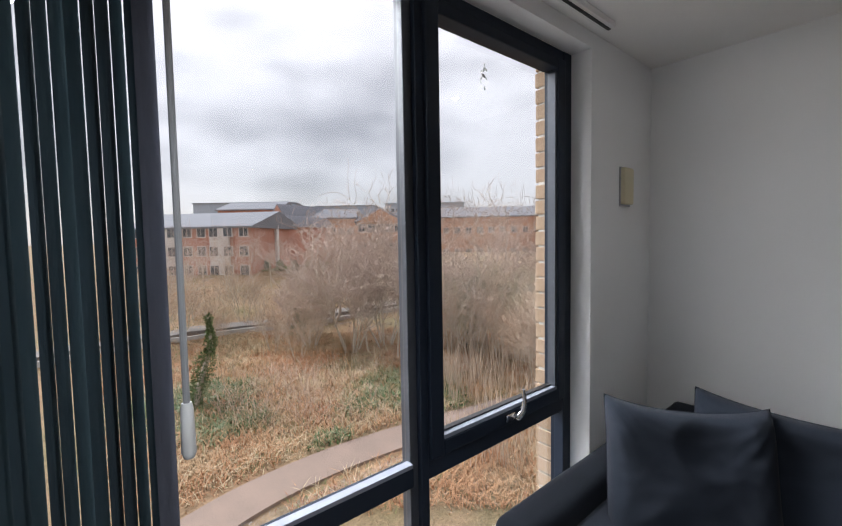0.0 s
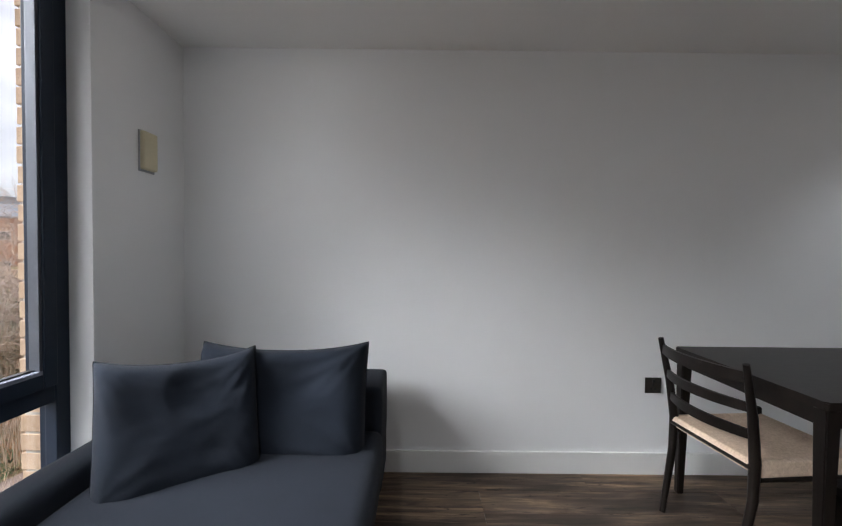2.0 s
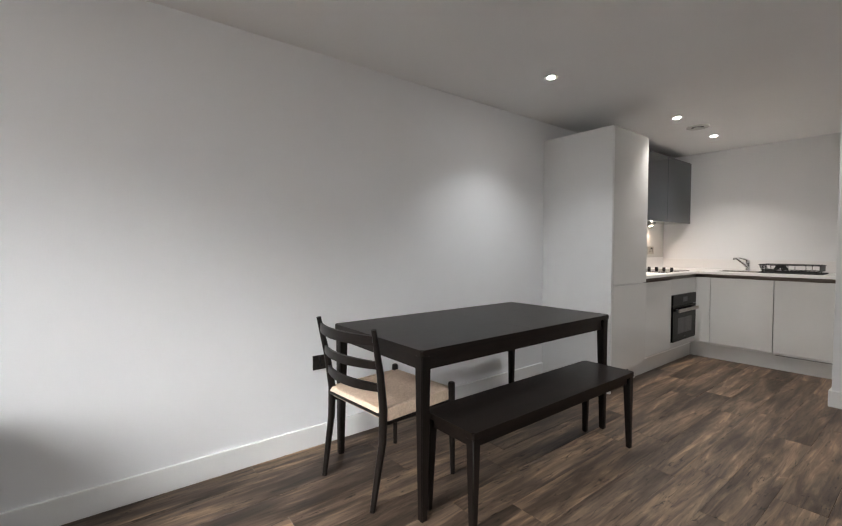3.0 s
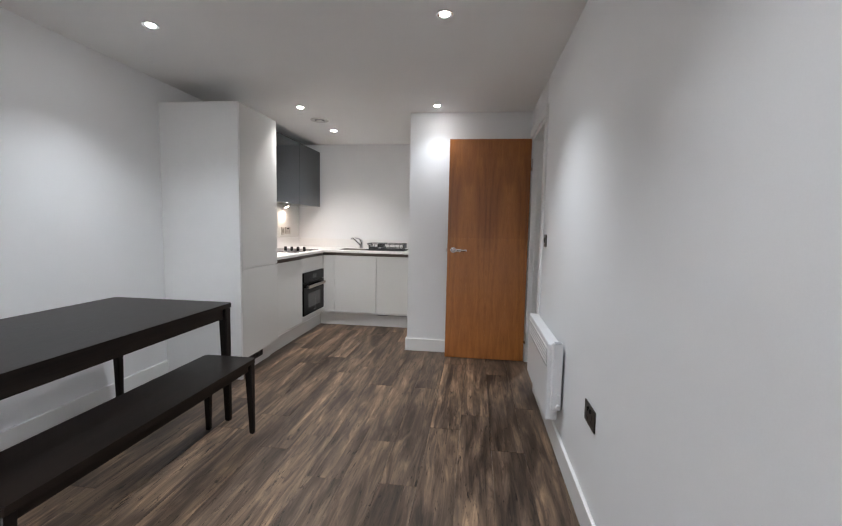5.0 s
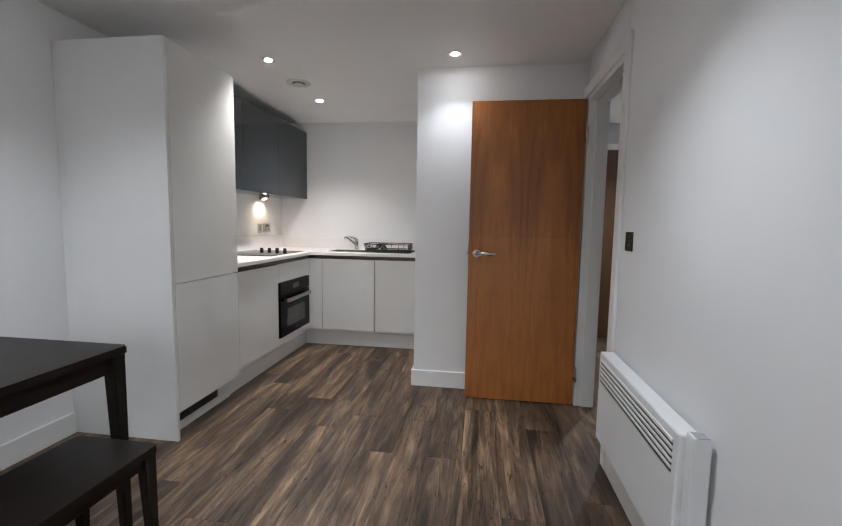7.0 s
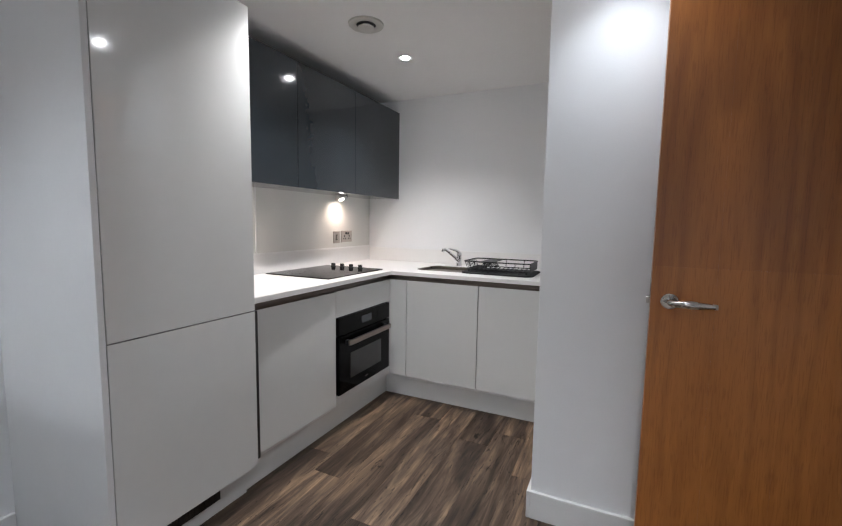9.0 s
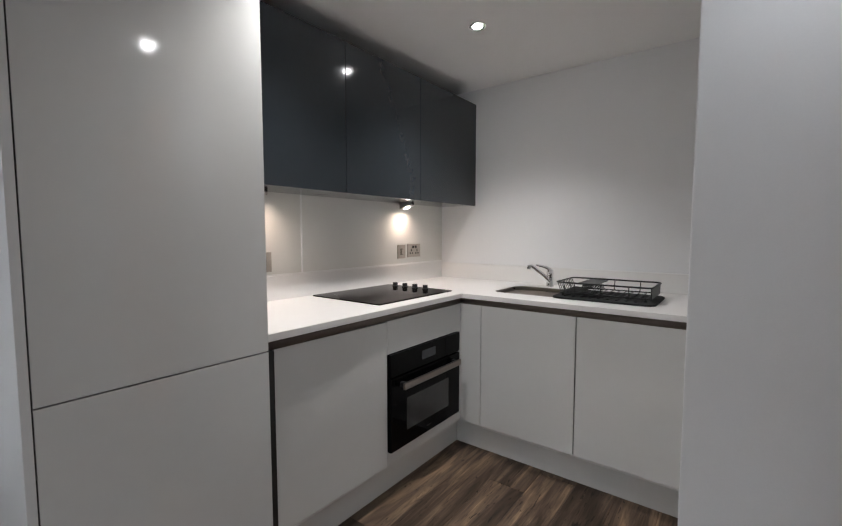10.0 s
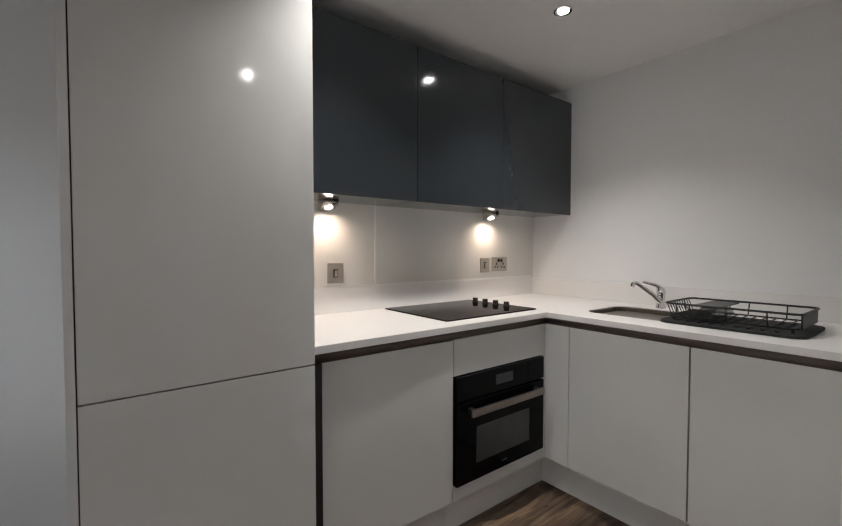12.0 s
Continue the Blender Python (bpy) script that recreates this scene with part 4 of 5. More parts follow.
for k in range(9):
    part("ridge", block(0.06 + 0.042 * k, 0.07 + 0.042 * k, 0.04, 0.335, 0.0135, 0.013, 0.0015), RUBBER, mat_)

rack = thing("dish_rack", (1.115, 7.435, CT + 0.010), "black wire dish rack on a dark draining mat", "dish rack")
RW, RD, RH, RB = 0.46, 0.30, 0.072, 0.016


def rect_wire(z, inset, r):
    bm = bmesh.new()
    c = 0.03
    pts = []
    for cx, cy, a0 in ((RW - inset - c, RD - inset - c, 0), (inset + c, RD - inset - c, 90), (inset + c, inset + c, 180), (RW - inset - c, inset + c, 270)):
        for k in range(5):
            a = radians(a0 + 22.5 * k)
            pts.append((cx + c * math.cos(a), cy + c * math.sin(a), z))
    return tube(bm, pts + pts[:2], r, 8)


part("rim", rect_wire(RH, 0.0, 0.0045), BLACK_WIRE, rack)
part("lower_rim", rect_wire(RB, 0.012, 0.0035), BLACK_WIRE, rack)
for x, y in ((0.015, 0.10), (0.015, 0.20), (RW - 0.015, 0.10), (RW - 0.015, 0.20), (0.10, 0.004), (0.23, 0.004), (0.36, 0.004), (0.10, RD - 0.004), (0.23, RD - 0.004), (0.36, RD - 0.004)):
    sx = 0.008 if x < 0.05 else -0.008 if x > RW - 0.05 else 0
    sy = 0.008 if y < 0.05 else -0.008 if y > RD - 0.05 else 0
    part("upright_wire", tube(bmesh.new(), [(x - sx, y - sy, RH), (x + sx * 0.3, y + sy, RB)], 0.0028, 6), BLACK_WIRE, rack)
for k in range(10):
    y = 0.03 + k * 0.0265
    part("plate_wire", tube(bmesh.new(), [(0.0, y, RH), (0.02, y, RB + 0.006), (0.11, y, RB), (0.135, y, RB + 0.045), (0.16, y, RB + 0.047), (0.185, y, RB)], 0.0026, 6), BLACK_WIRE, rack)
for k in range(8):
    x = 0.20 + 0.033 * k
    part("floor_wire", tube(bmesh.new(), [(x, 0.012, RB), (x, RD - 0.012, RB)], 0.0024, 6), BLACK_WIRE, rack)
part("cutlery_bar", block(0.10, 0.20, 0.02, RD - 0.02, RB + 0.048, RB + 0.054, 0.003), BLACK_WIRE, rack, "flat black bar")
part("end_panel", block(RW - 0.008, RW - 0.002, 0.02, RD - 0.02, RB, RH, 0.003), BLACK_WIRE, rack, "solid black end")
for x, y in ((0.03, 0.03), (RW - 0.03, 0.03), (0.03, RD - 0.03), (RW - 0.03, RD - 0.03)):
    part("foot", tube(bmesh.new(), [(x, y, 0.0), (x, y, RB)], [0.008, 0.005], 10), BLACK_WIRE, rack)

# ---- living space ----
table = thing("dining_table", (0.562, 3.99, 0), "dark-stained wooden dining table against the white wall", "table")
TLX, TLY = 0.403, 0.775
part("tabletop", rounded_slab(bmesh.new(), -TLX, TLX, -TLY, TLY, 0.722, 0.75, 0.012, 0.005), DARK_WOOD, table)
for s in (-1, 1):
    part("apron", block(s * (TLX - 0.035) - 0.011, s * (TLX - 0.035) + 0.011, -TLY + 0.06, TLY - 0.06, 0.655, 0.722, 0.002), DARK_WOOD, table)
    part("apron", block(-TLX + 0.06, TLX - 0.06, s * (TLY - 0.035) - 0.011, s * (TLY - 0.035) + 0.011, 0.6555, 0.722, 0.002), DARK_WOOD, table)
for sx in (-1, 1):
    for sy in (-1, 1):
        part("leg", taper(bmesh.new(), (sx * (TLX - 0.032), sy * (TLY - 0.032)), (sx * (TLX - 0.024), sy * (TLY - 0.024)), 0.052, 0.032, 0.722, 0.0), DARK_WOOD_UP, table)
part("leaf_joint", block(-TLX + 0.004, TLX - 0.004, -0.0008, 0.0008, 0.7495, 0.7503), BLACK, table, "fine joint across the top")

bench = thing("bench", (1.035, 3.96, 0), "dark-stained wooden bench beside the dining table", "bench")
BLX, BLY = 0.158, 0.668
part("seat", rounded_slab(bmesh.new(), -BLX, BLX, -BLY, BLY, 0.428, 0.455, 0.012, 0.005), DARK_WOOD, bench)
for s in (-1, 1):
    part("apron", block(s * (BLX - 0.03) - 0.010, s * (BLX - 0.03) + 0.010, -BLY + 0.05, BLY - 0.05, 0.385, 0.428, 0.002), DARK_WOOD, bench)
    part("apron", block(-BLX + 0.05, BLX - 0.05, s * (BLY - 0.03) - 0.010, s * (BLY - 0.03) + 0.010, 0.3855, 0.428, 0.002), DARK_WOOD, bench)
for sx in (-1, 1):
    for sy in (-1, 1):
        part("leg", taper(bmesh.new(), (sx * (BLX - 0.026), sy * (BLY - 0.026)), (sx * (BLX - 0.018), sy * (BLY - 0.018)), 0.044, 0.026, 0.428, 0.0), DARK_WOOD_UP, bench)

chair = thing("dining_chair", (0.525, 3.35, 0), "dark wooden ladder-back chair with woven cord seat by the table", "chair", rz=5)
CW, CD, SH = 0.218, 0.225, 0.45
for sx in (-1, 1):
    post = [(sx * (CW - 0.01), -CD - 0.045, 0.0), (sx * CW, -CD + 0.005, 0.30), (sx * CW, -CD + 0.01, 0.45), (sx * (CW + 0.008), -CD - 0.012, 0.62), (sx * (CW + 0.018), -CD - 0.055, 0.825)]
    part("back_post", tube(bmesh.new(), post, [0.0135, 0.018, 0.020, 0.017, 0.012], 10), DARK_WOOD_UP, chair)
    part("front_leg", tube(bmesh.new(), [(sx * (CW + 0.018), CD + 0.004, 0.0), (sx * (CW + 0.014), CD, 0.30), (sx * (CW + 0.012), CD, 0.478), (sx * (CW + 0.012), CD, 0.484)], [0.012, 0.018, 0.0185, 0.014], 10), DARK_WOOD_UP, chair)
    part("side_stretcher", tube(bmesh.new(), [(sx * CW, -CD, 0.385), (sx * (CW + 0.012), CD, 0.385)], 0.011, 8), DARK_WOOD, chair)
for z, dz, y in ((0.775, 0.048, -CD - 0.045), (0.660, 0.040, -CD - 0.021), (0.555, 0.040, -CD - 0.003)):
    bm = bmesh.new()
    n = 12
    rows = []
    for k in range(n + 1):
        u = 2 * k / n - 1
        yy = y - 0.055 * (1 - u * u)
        half = dz / 2 * (1 - 0.18 * u * u)
        x = u * (CW + 0.012)
        rows.append([bm.verts.new((x, yy + a, z + b)) for a, b in ((-0.007, -half), (0.007, -half), (0.009, half), (-0.005, half))])
    for a, b in zip(rows, rows[1:]):
        for k in range(4):
            bm.faces.new((a[k], b[k], b[(k + 1) % 4], a[(k + 1) % 4]))
    bm.faces.new(rows[0])
    bm.faces.new(rows[-1][::-1])
    bmesh.ops.recalc_face_normals(bm, faces=bm.faces)
    part("back_slat", bm, DARK_WOOD, chair, smooth=50)
for y in (-CD, CD):
    part("seat_rail", tube(bmesh.new(), [(-CW, y, 0.43), (CW, y, 0.43)], 0.013, 8), DARK_WOOD, chair)
# the seat is wound from single cords
CORD_MESH = finish(tube(bmesh.new(), [(0.001, -CD + 0.004, 0.425), (0, -CD - 0.008, 0.44), (0, -CD + 0.003, SH + 0.004), (0, -0.10, SH - 0.004), (0, 0.10, SH - 0.004), (0, CD - 0.006, SH + 0.006), (0, CD + 0.012, 0.44), (0.001, CD + 0.004, 0.405), (0, CD - 0.02, 0.40)], 0.0042, 6), "cord", CORD)
part("seat_core", block(-CW + 0.012, CW - 0.006, -CD + 0.006, CD - 0.004, 0.405, SH - 0.004, 0.008), CORD, chair, "woven paper cord pad")
for k in range(58):
    c = new("cord", CORD_MESH)
    c.parent = chair
    c.matrix_basis = pose(-CW + 0.018 + 0.00705 * k, 0, 0)
for sx in (-1, 1):
    part("side_wrap", block(sx * CW - 0.013, sx * CW + 0.013, -CD + 0.025, CD - 0.02, 0.395, SH + 0.006, 0.008), CORD, chair, "cord wound round the side rail")


def soft(bm, x0, x1, y0, y1, z0, z1, r=0.05, puff=0.02, cuts=5):
    """An upholstered block: rounded edges and slightly swollen faces."""
    box(bm, x0, x1, y0, y1, z0, z1, r, seg=4)
    bmesh.ops.subdivide_edges(bm, edges=[e for e in bm.edges if e.calc_length() > 0.12], cuts=cuts, use_grid_fill=True)
    c, h = Vector(((x0 + x1) / 2, (y0 + y1) / 2, (z0 + z1) / 2)), Vector(((x1 - x0) / 2, (y1 - y0) / 2, (z1 - z0) / 2))
    for v in bm.verts:
        d = v.co - c
        w = [max(0, 1 - (d[i] / h[i]) ** 2) for i in range(3)]
        for i in range(3):
            v.co[i] += math.copysign(puff, d[i]) * abs(d[i] / h[i]) * w[(i + 1) % 3] * w[(i + 2) % 3]
        v.co += 0.003 * noise.noise_vector(v.co * 9)
    return bm


sofa = thing("sofa", (0, 0, 0), "charcoal fabric two-seat sofa by the window", "sofa")
part("base", soft(bmesh.new(), 0.14, 1.30, 0.70, 1.70, 0.10, 0.28, 0.02, 0.0), SOFA, sofa, smooth=180)
part("arm", soft(bmesh.new(), 0.14, 1.36, 0.625, 0.775, 0.08, 0.49, 0.045, 0.008), SOFA, sofa, smooth=180)
part("backrest", soft(bmesh.new(), 0.12, 0.45, 0.78, 1.73, 0.12, 0.612, 0.03, 0.006), SOFA, sofa, smooth=180)
part("seat_cushion", soft(bmesh.new(), 0.44, 1.33, 0.785, 1.74, 0.28, 0.43, 0.05, 0.02), SOFA, sofa, smooth=180)
for x in (0.2, 1.26):
    for y in (0.70, 1.66):
        part("foot", tube(bmesh.new(), [(x, y, 0.0), (x, y, 0.10)], [0.018, 0.025], 12), BLACK, sofa)


def cushion(name, size, thick, m, seed, label):
    """A filled square cushion with drawn-out corners, creases and a seam."""
    n = 44
    bm = bmesh.new()
    grid = {}
    off = Vector((seed * 3.1, seed * 1.7, 0))
    for side in (1, -1):
        for i in range(n + 1):
            for j in range(n + 1):
                u, v = 2 * i / n - 1, 2 * j / n - 1
                edge = i in (0, n) or j in (0, n)
                if side < 0 and edge:
                    grid[side, i, j] = grid[1, i, j]
                    continue
                pull = 1 - 0.055 * (1 - v ** 4) * u ** 4
                round_off = 1 - 0.035 * (u * v) ** 6
                pull2 = 1 - 0.06 * (1 - u ** 4) * v ** 4
                t = ((1 - u ** 6) * (1 - v ** 6)) ** 0.5
                dent = max(0, 1 - ((u - 0.25) ** 2 + (v - 0.55) ** 2) / 0.2) * 0.35
                fold = -dent + noise.noise(Vector((u * 1.4, v * 1.4, side * 2.0)) + off) * 0.22
                # folds that run out from the four corners, and fine ones across
                crease = 0.0
                for cu, cv in ((1, 1), (-1, 1), (-1, -1), (1, -1)):
                    far = math.hypot(u - cu, v - cv)
                    turn = math.atan2(v - cv, u - cu)
                    ridge = 1 - 2.2 * abs(noise.noise(Vector((turn * 3.2 + cu, cv * 2 + far * 0.5, side * 3.0)) + off))
                    crease += 0.13 * ridge * max(0, 1 - far / 1.25) * min(1, far / 0.2)
                crease += 0.014 * (1 - 3 * abs(noise.noise(Vector((u * 2.2 - v * 1.2, v * 3.6 + u, side)) + off * 2)))
                grid[side, i, j] = bm.verts.new((u * size[0] / 2 * pull * round_off, side * thick / 2 * t * (1 + 0.75 * fold + 1.7 * crease), v * size[1] / 2 * pull2 * round_off - 0.032 * (1 - u * u) * (v + 1) / 2))
    for side in (1, -1):
        for i in range(n):
            for j in range(n):
                q = [grid[side, i, j], grid[side, i + 1, j], grid[side, i + 1, j + 1], grid[side, i, j + 1]]
                bm.faces.new(q if side < 0 else q[::-1])
    edge = [grid[1, i, 0].co for i in range(n + 1)] + [grid[1, n, j].co for j in range(1, n + 1)] + [grid[1, i, n].co for i in range(n - 1, -1, -1)] + [grid[1, 0, j].co for j in range(n - 1, 0, -1)]
    seam = [tuple(c) for c in edge]
    ob = new(name)
    ob.matrix_world = m
    tagged(ob, label, "cushion", "sofa cushions")
    part("cover", bm, CUSHION, ob, smooth=180)
    part("piping", tube(bmesh.new(), seam + seam[:1], 0.002, 6, caps=False), CUSHION, ob, "stitched edge seam")
    return ob


cushion("cushion", (0.545, 0.52), 0.21, pose(0.796, 1.039, 0.594, -17, 0, 121), 1, "plump charcoal fabric cushion leaning on the sofa's backrest")
cushion("cushion", (0.72, 0.52), 0.19, pose(0.585, 1.335, 0.592, -14, 0, 92), 2, "charcoal fabric cushion standing behind another on the sofa")

plate("single_socket", (0.0, 3.195, 0.497), 0, 0.088, "dark nickel single socket low on the white wall", sockets=1)
plate("double_socket", (W, 4.10, 0.487), 180, 0.146, "dark nickel double socket low on the wall near the heater", sockets=2)
plate("light_switch", (W, 5.39, 1.16), 180, 0.086, "dark nickel light switch beside the doorway", rockers=1)

heater = thing("panel_heater", (W, 4.645, 0.205), "white electric panel heater fixed to the wall", "heater")
HL, HHT = 0.805, 0.425
part("body", block(-0.082, -0.018, 0.0, HL, 0.0, HHT, 0.010, seg=3), WHITE_PLASTIC, heater)
part("wall_bracket", block(-0.020, 0.0, 0.08, HL - 0.08, 0.03, HHT - 0.05, 0.003), GREY_PLASTIC, heater, "grey wall bracket")
for k in range(5):
    part("louvre", block(-0.0865, -0.080, 0.03, HL - 0.03, HHT - 0.042 - 0.021 * k, HHT - 0.031 - 0.021 * k, 0.002), TRIM, heater, "white louvre bar")
    part("louvre_gap", block(-0.0835, -0.079, 0.03, HL - 0.03, HHT - 0.052 - 0.021 * k, HHT - 0.042 - 0.021 * k), BLACK, heater, "dark louvre gap")
ctl = part("control_box", block(-0.062, -0.012, -0.045, 0.004, 0.07, HHT + 0.012, 0.008), WHITE_PLASTIC, heater, "white control box")
part("display", block(-0.055, -0.020, -0.048, -0.008, HHT + 0.0115, HHT + 0.014, 0.001), GREY_PLASTIC, ctl, "grey display")
part("knob", tube(bmesh.new(), [(-0.03, -0.055, 0.10), (-0.03, -0.070, 0.10)], [0.013, 0.011], 14), WHITE_PLASTIC, ctl)
part("knob", tube(bmesh.new(), [(-0.03, -0.055, 0.16), (-0.03, -0.066, 0.16)], [0.010, 0.009], 14), WHITE_PLASTIC, ctl)


# ---- outside, seen through the window ----
EYE = Vector((2.42, 1.52))
AHEAD, ASIDE = Vector((-0.648, -0.762)), Vector((-0.762, 0.648))


def out(u, d):
    """A place d metres out along the main view and u times that to its side."""
    return EYE + d * (AHEAD + u * ASIDE)


def ground_z(x, y):
    """The embankment: low by the building, rising to the estate behind."""
    p = Vector((x, y)) - EYE
    d = p.dot(AHEAD)
    rows = ((-5000, -6.6), (18, -6.6), (30, -6.3), (36, -5.7), (44, -4.2), (55, -2.7), (90, -1.6), (5000, -1.4))
    for (a, za), (b, zb) in zip(rows, rows[1:]):
        if d <= b:
            k = (d - a) / (b - a)
            z = za + (zb - za) * k
            break
    rough = 0.5 * noise.noise(Vector((x * 0.12, y * 0.12, 0))) + 0.16 * noise.noise(Vector((x * 0.5, y * 0.5, 3)))
    return z + rough * min(1.0, max(0.04, (d - 17) / 8)) * (1 if d < 60 else 0.2)


GROUND = Nodes("winter_scrub_ground")
gv = GROUND.place(space="World")
ga, gb, gc = GROUND.noise(gv, 0.22, 5), GROUND.noise(gv, 1.6, 5), GROUND.noise(gv, 9, 4)
gcol = GROUND.mix(GROUND.ramp(ga, ((0.36, (0.17, 0.18, 0.075)), (0.50, (0.30, 0.21, 0.12)), (0.66, (0.36, 0.20, 0.11)))), GROUND.ramp(gb, ((0.3, (0.10, 0.075, 0.05)), (0.7, (0.40, 0.28, 0.17)))), 0.45)
GROUND.color(GROUND.mix(gcol, GROUND.ramp(gc, ((0.3, (0.09, 0.065, 0.045)), (0.7, (0.34, 0.24, 0.15)))), 0.35))
GROUND.set(Roughness=0.95, Specular_IOR_Level=0.1)
GROUND.bump(gc, 1.0, 0.08)
PATH_MAT = plain("gravel_path", (0.235, 0.17, 0.135), 0.9, vary=0.2, scale=0.8, grain=18, bump=0.4, space="World")
CONCRETE = plain("weathered_concrete", (0.42, 0.41, 0.39), 0.85, vary=0.2, scale=0.6, grain=12, bump=0.3, space="World")
BALLAST = plain("dark_ballast", (0.17, 0.15, 0.135), 0.95, vary=0.3, scale=2, grain=14, bump=0.6, space="World")
BARK = plain("bare_bark", (0.44, 0.38, 0.32), 0.9, vary=0.3, scale=1.2, grain=14, bump=0.4, space="World")
TWIG = plain("bare_twigs", (0.46, 0.365, 0.31), 0.9, vary=0.3, scale=0.35, grain=4, bump=0.0, space="World")
OLIVE_TWIG = plain("mossy_twigs", (0.33, 0.315, 0.205), 0.9, vary=0.3, scale=0.5, grain=4, bump=0.0, space="World")
BIRCH = plain("pale_birch_bark", (0.52, 0.46, 0.37), 0.85, vary=0.25, scale=2, grain=9, bump=0.3, space="World")
BN = Nodes("dead_bracken")
bnv = BN.place(space="World")
BN.color(BN.mix(BN.ramp(BN.noise(bnv, 0.28, 4), ((0.36, (0.52, 0.40, 0.25)), (0.48, (0.53, 0.32, 0.18)), (0.62, (0.45, 0.21, 0.11)))), BN.ramp(BN.noise(bnv, 4.0, 3), ((0.3, (0.22, 0.11, 0.06)), (0.7, (0.66, 0.42, 0.25)))), 0.35))
BN.set(Roughness=0.95, Specular_IOR_Level=0.1)
BRACKEN = BN.m
GRASS = plain("winter_grass", (0.20, 0.215, 0.085), 0.95, vary=0.35, scale=0.5, grain=3, bump=0.0, space="World")
BRUSH = plain("dry_brushwood", (0.46, 0.34, 0.25), 0.95, vary=0.3, scale=0.5, grain=3, bump=0.0, space="World")
STRAW = plain("dead_straw", (0.56, 0.45, 0.29), 0.95, vary=0.3, scale=0.6, grain=3, bump=0.0, space="World")
SAPLING = plain("pale_sapling_bark", (0.56, 0.45, 0.34), 0.95, vary=0.35, scale=0.9, grain=3, bump=0.0, space="World")
IVY = plain("ivy_leaf", (0.10, 0.15, 0.05), 0.6, vary=0.35, scale=2, grain=12, bump=0.0, space="World")
EVERGREEN = plain("dark_evergreen", (0.13, 0.165, 0.105), 0.8, vary=0.35, scale=0.8, grain=5, bump=0.0, space="World")
LAWN = plain("lawn", (0.16, 0.19, 0.06), 0.95, vary=0.2, scale=0.3, grain=6, bump=0.2, space="World")
HOUSE_BRICK = plain("red_house_brick", (0.42, 0.20, 0.14), 0.9, vary=0.2, scale=0.5, grain=9, bump=0.2, space="World")
ORANGE_BRICK = plain("orange_house_brick", (0.50, 0.28, 0.17), 0.9, vary=0.15, scale=0.5, grain=9, bump=0.2, space="World")
RENDER_WHITE = plain("pale_wall_render", (0.60, 0.57, 0.54), 0.85, vary=0.1, scale=0.5, grain=6, space="World")
SLATE_ROOF = plain("grey_slate_roof", (0.20, 0.205, 0.225), 0.85, vary=0.15, scale=0.6, grain=8, bump=0.3, space="World", spec=0.15)
FAR_GLASS = plain("far_window_glass", (0.07, 0.08, 0.09), 0.15, vary=0.2, bump=0.0)
FAR_BLUE = plain("blue_grey_cladding", (0.36, 0.41, 0.48), 0.5, vary=0.15, scale=0.1, grain=1, bump=0.0, space="World")

bm = bmesh.new()
dists = [0.5, 4, 8, 11] + [13 + 1.6 * k for k in range(30)] + [64, 72, 85, 110, 160, 260, 500, 1000, 2500]
angles = []
a = -180.0
while a < 180:
    angles.append(a)
    a += 2.0 if -55 <= a < 40 else 9.0
rings = []
for d in dists:
    ring = []
    for a in angles:
        w = Vector((AHEAD.x * math.cos(radians(a)) + ASIDE.x * math.sin(radians(a)), AHEAD.y * math.cos(radians(a)) + ASIDE.y * math.sin(radians(a))))
        p = EYE + w * d
        ring.append(bm.verts.new((p.x, p.y, ground_z(p.x, p.y))))
    rings.append(ring)
for r0, r1 in zip(rings, rings[1:]):
    for k in range(len(angles)):
        bm.faces.new((r0[k], r0[(k + 1) % len(angles)], r1[(k + 1) % len(angles)], r1[k]))
bm.faces.new(rings[0][::-1])
bmesh.ops.recalc_face_normals(bm, faces=bm.faces)
setting("ground", bm, GROUND.m, "rough winter embankment with dead bracken and grass", "ground", 180)


def strip(points, width, lift, thick):
    """A band laid on the ground along a line of places."""
    bm = bmesh.new()
    rows = []
    for i, (u, d) in enumerate(points):
        p = out(u, d)
        q = out(*points[min(i + 1, len(points) - 1)]) - out(*points[max(i - 1, 0)])
        n = Vector((-q.y, q.x)).normalized() * width / 2
        z = ground_z(p.x, p.y) + lift
        rows.append([bm.verts.new((p.x + s * n.x, p.y + s * n.y, z - dz)) for s, dz in ((-1, thick), (-1, 0), (1, 0), (1, thick))])
    for a, b in zip(rows, rows[1:]):
        for k in range(3):
            bm.faces.new((a[k], a[k + 1], b[k + 1], b[k]))
    bmesh.ops.recalc_face_normals(bm, faces=bm.faces)
    return bm


line = [(-0.8 + 0.05 * k, 8.7 + 0.52 * k) for k in range(26)]
setting("path", strip(line, 1.7, 0.10, 0.4), PATH_MAT, "pale gravel footpath below the window", "path", 60)
line = [(-1.1 + 0.06 * k, 24.0 + 0.85 * k) for k in range(30)]
setting("trackbed", strip([(u, d + 1.6) for u, d in line], 2.2, 0.22, 0.8), BALLAST, "dark ballast strip behind the concrete edge", "track", 60)
setting("concrete_edge", strip(line, 0.18, 0.36, 1.0), CONCRETE, "pale concrete edging along the embankment", "kerb", 40)
line = [(-0.42 + 0.02 * k, 57 + 0.8 * k) for k in range(6)]
setting("lawn", strip(line, 7.0, 0.25, 0.6), LAWN, "green lawn before the flats", "lawn", 60)


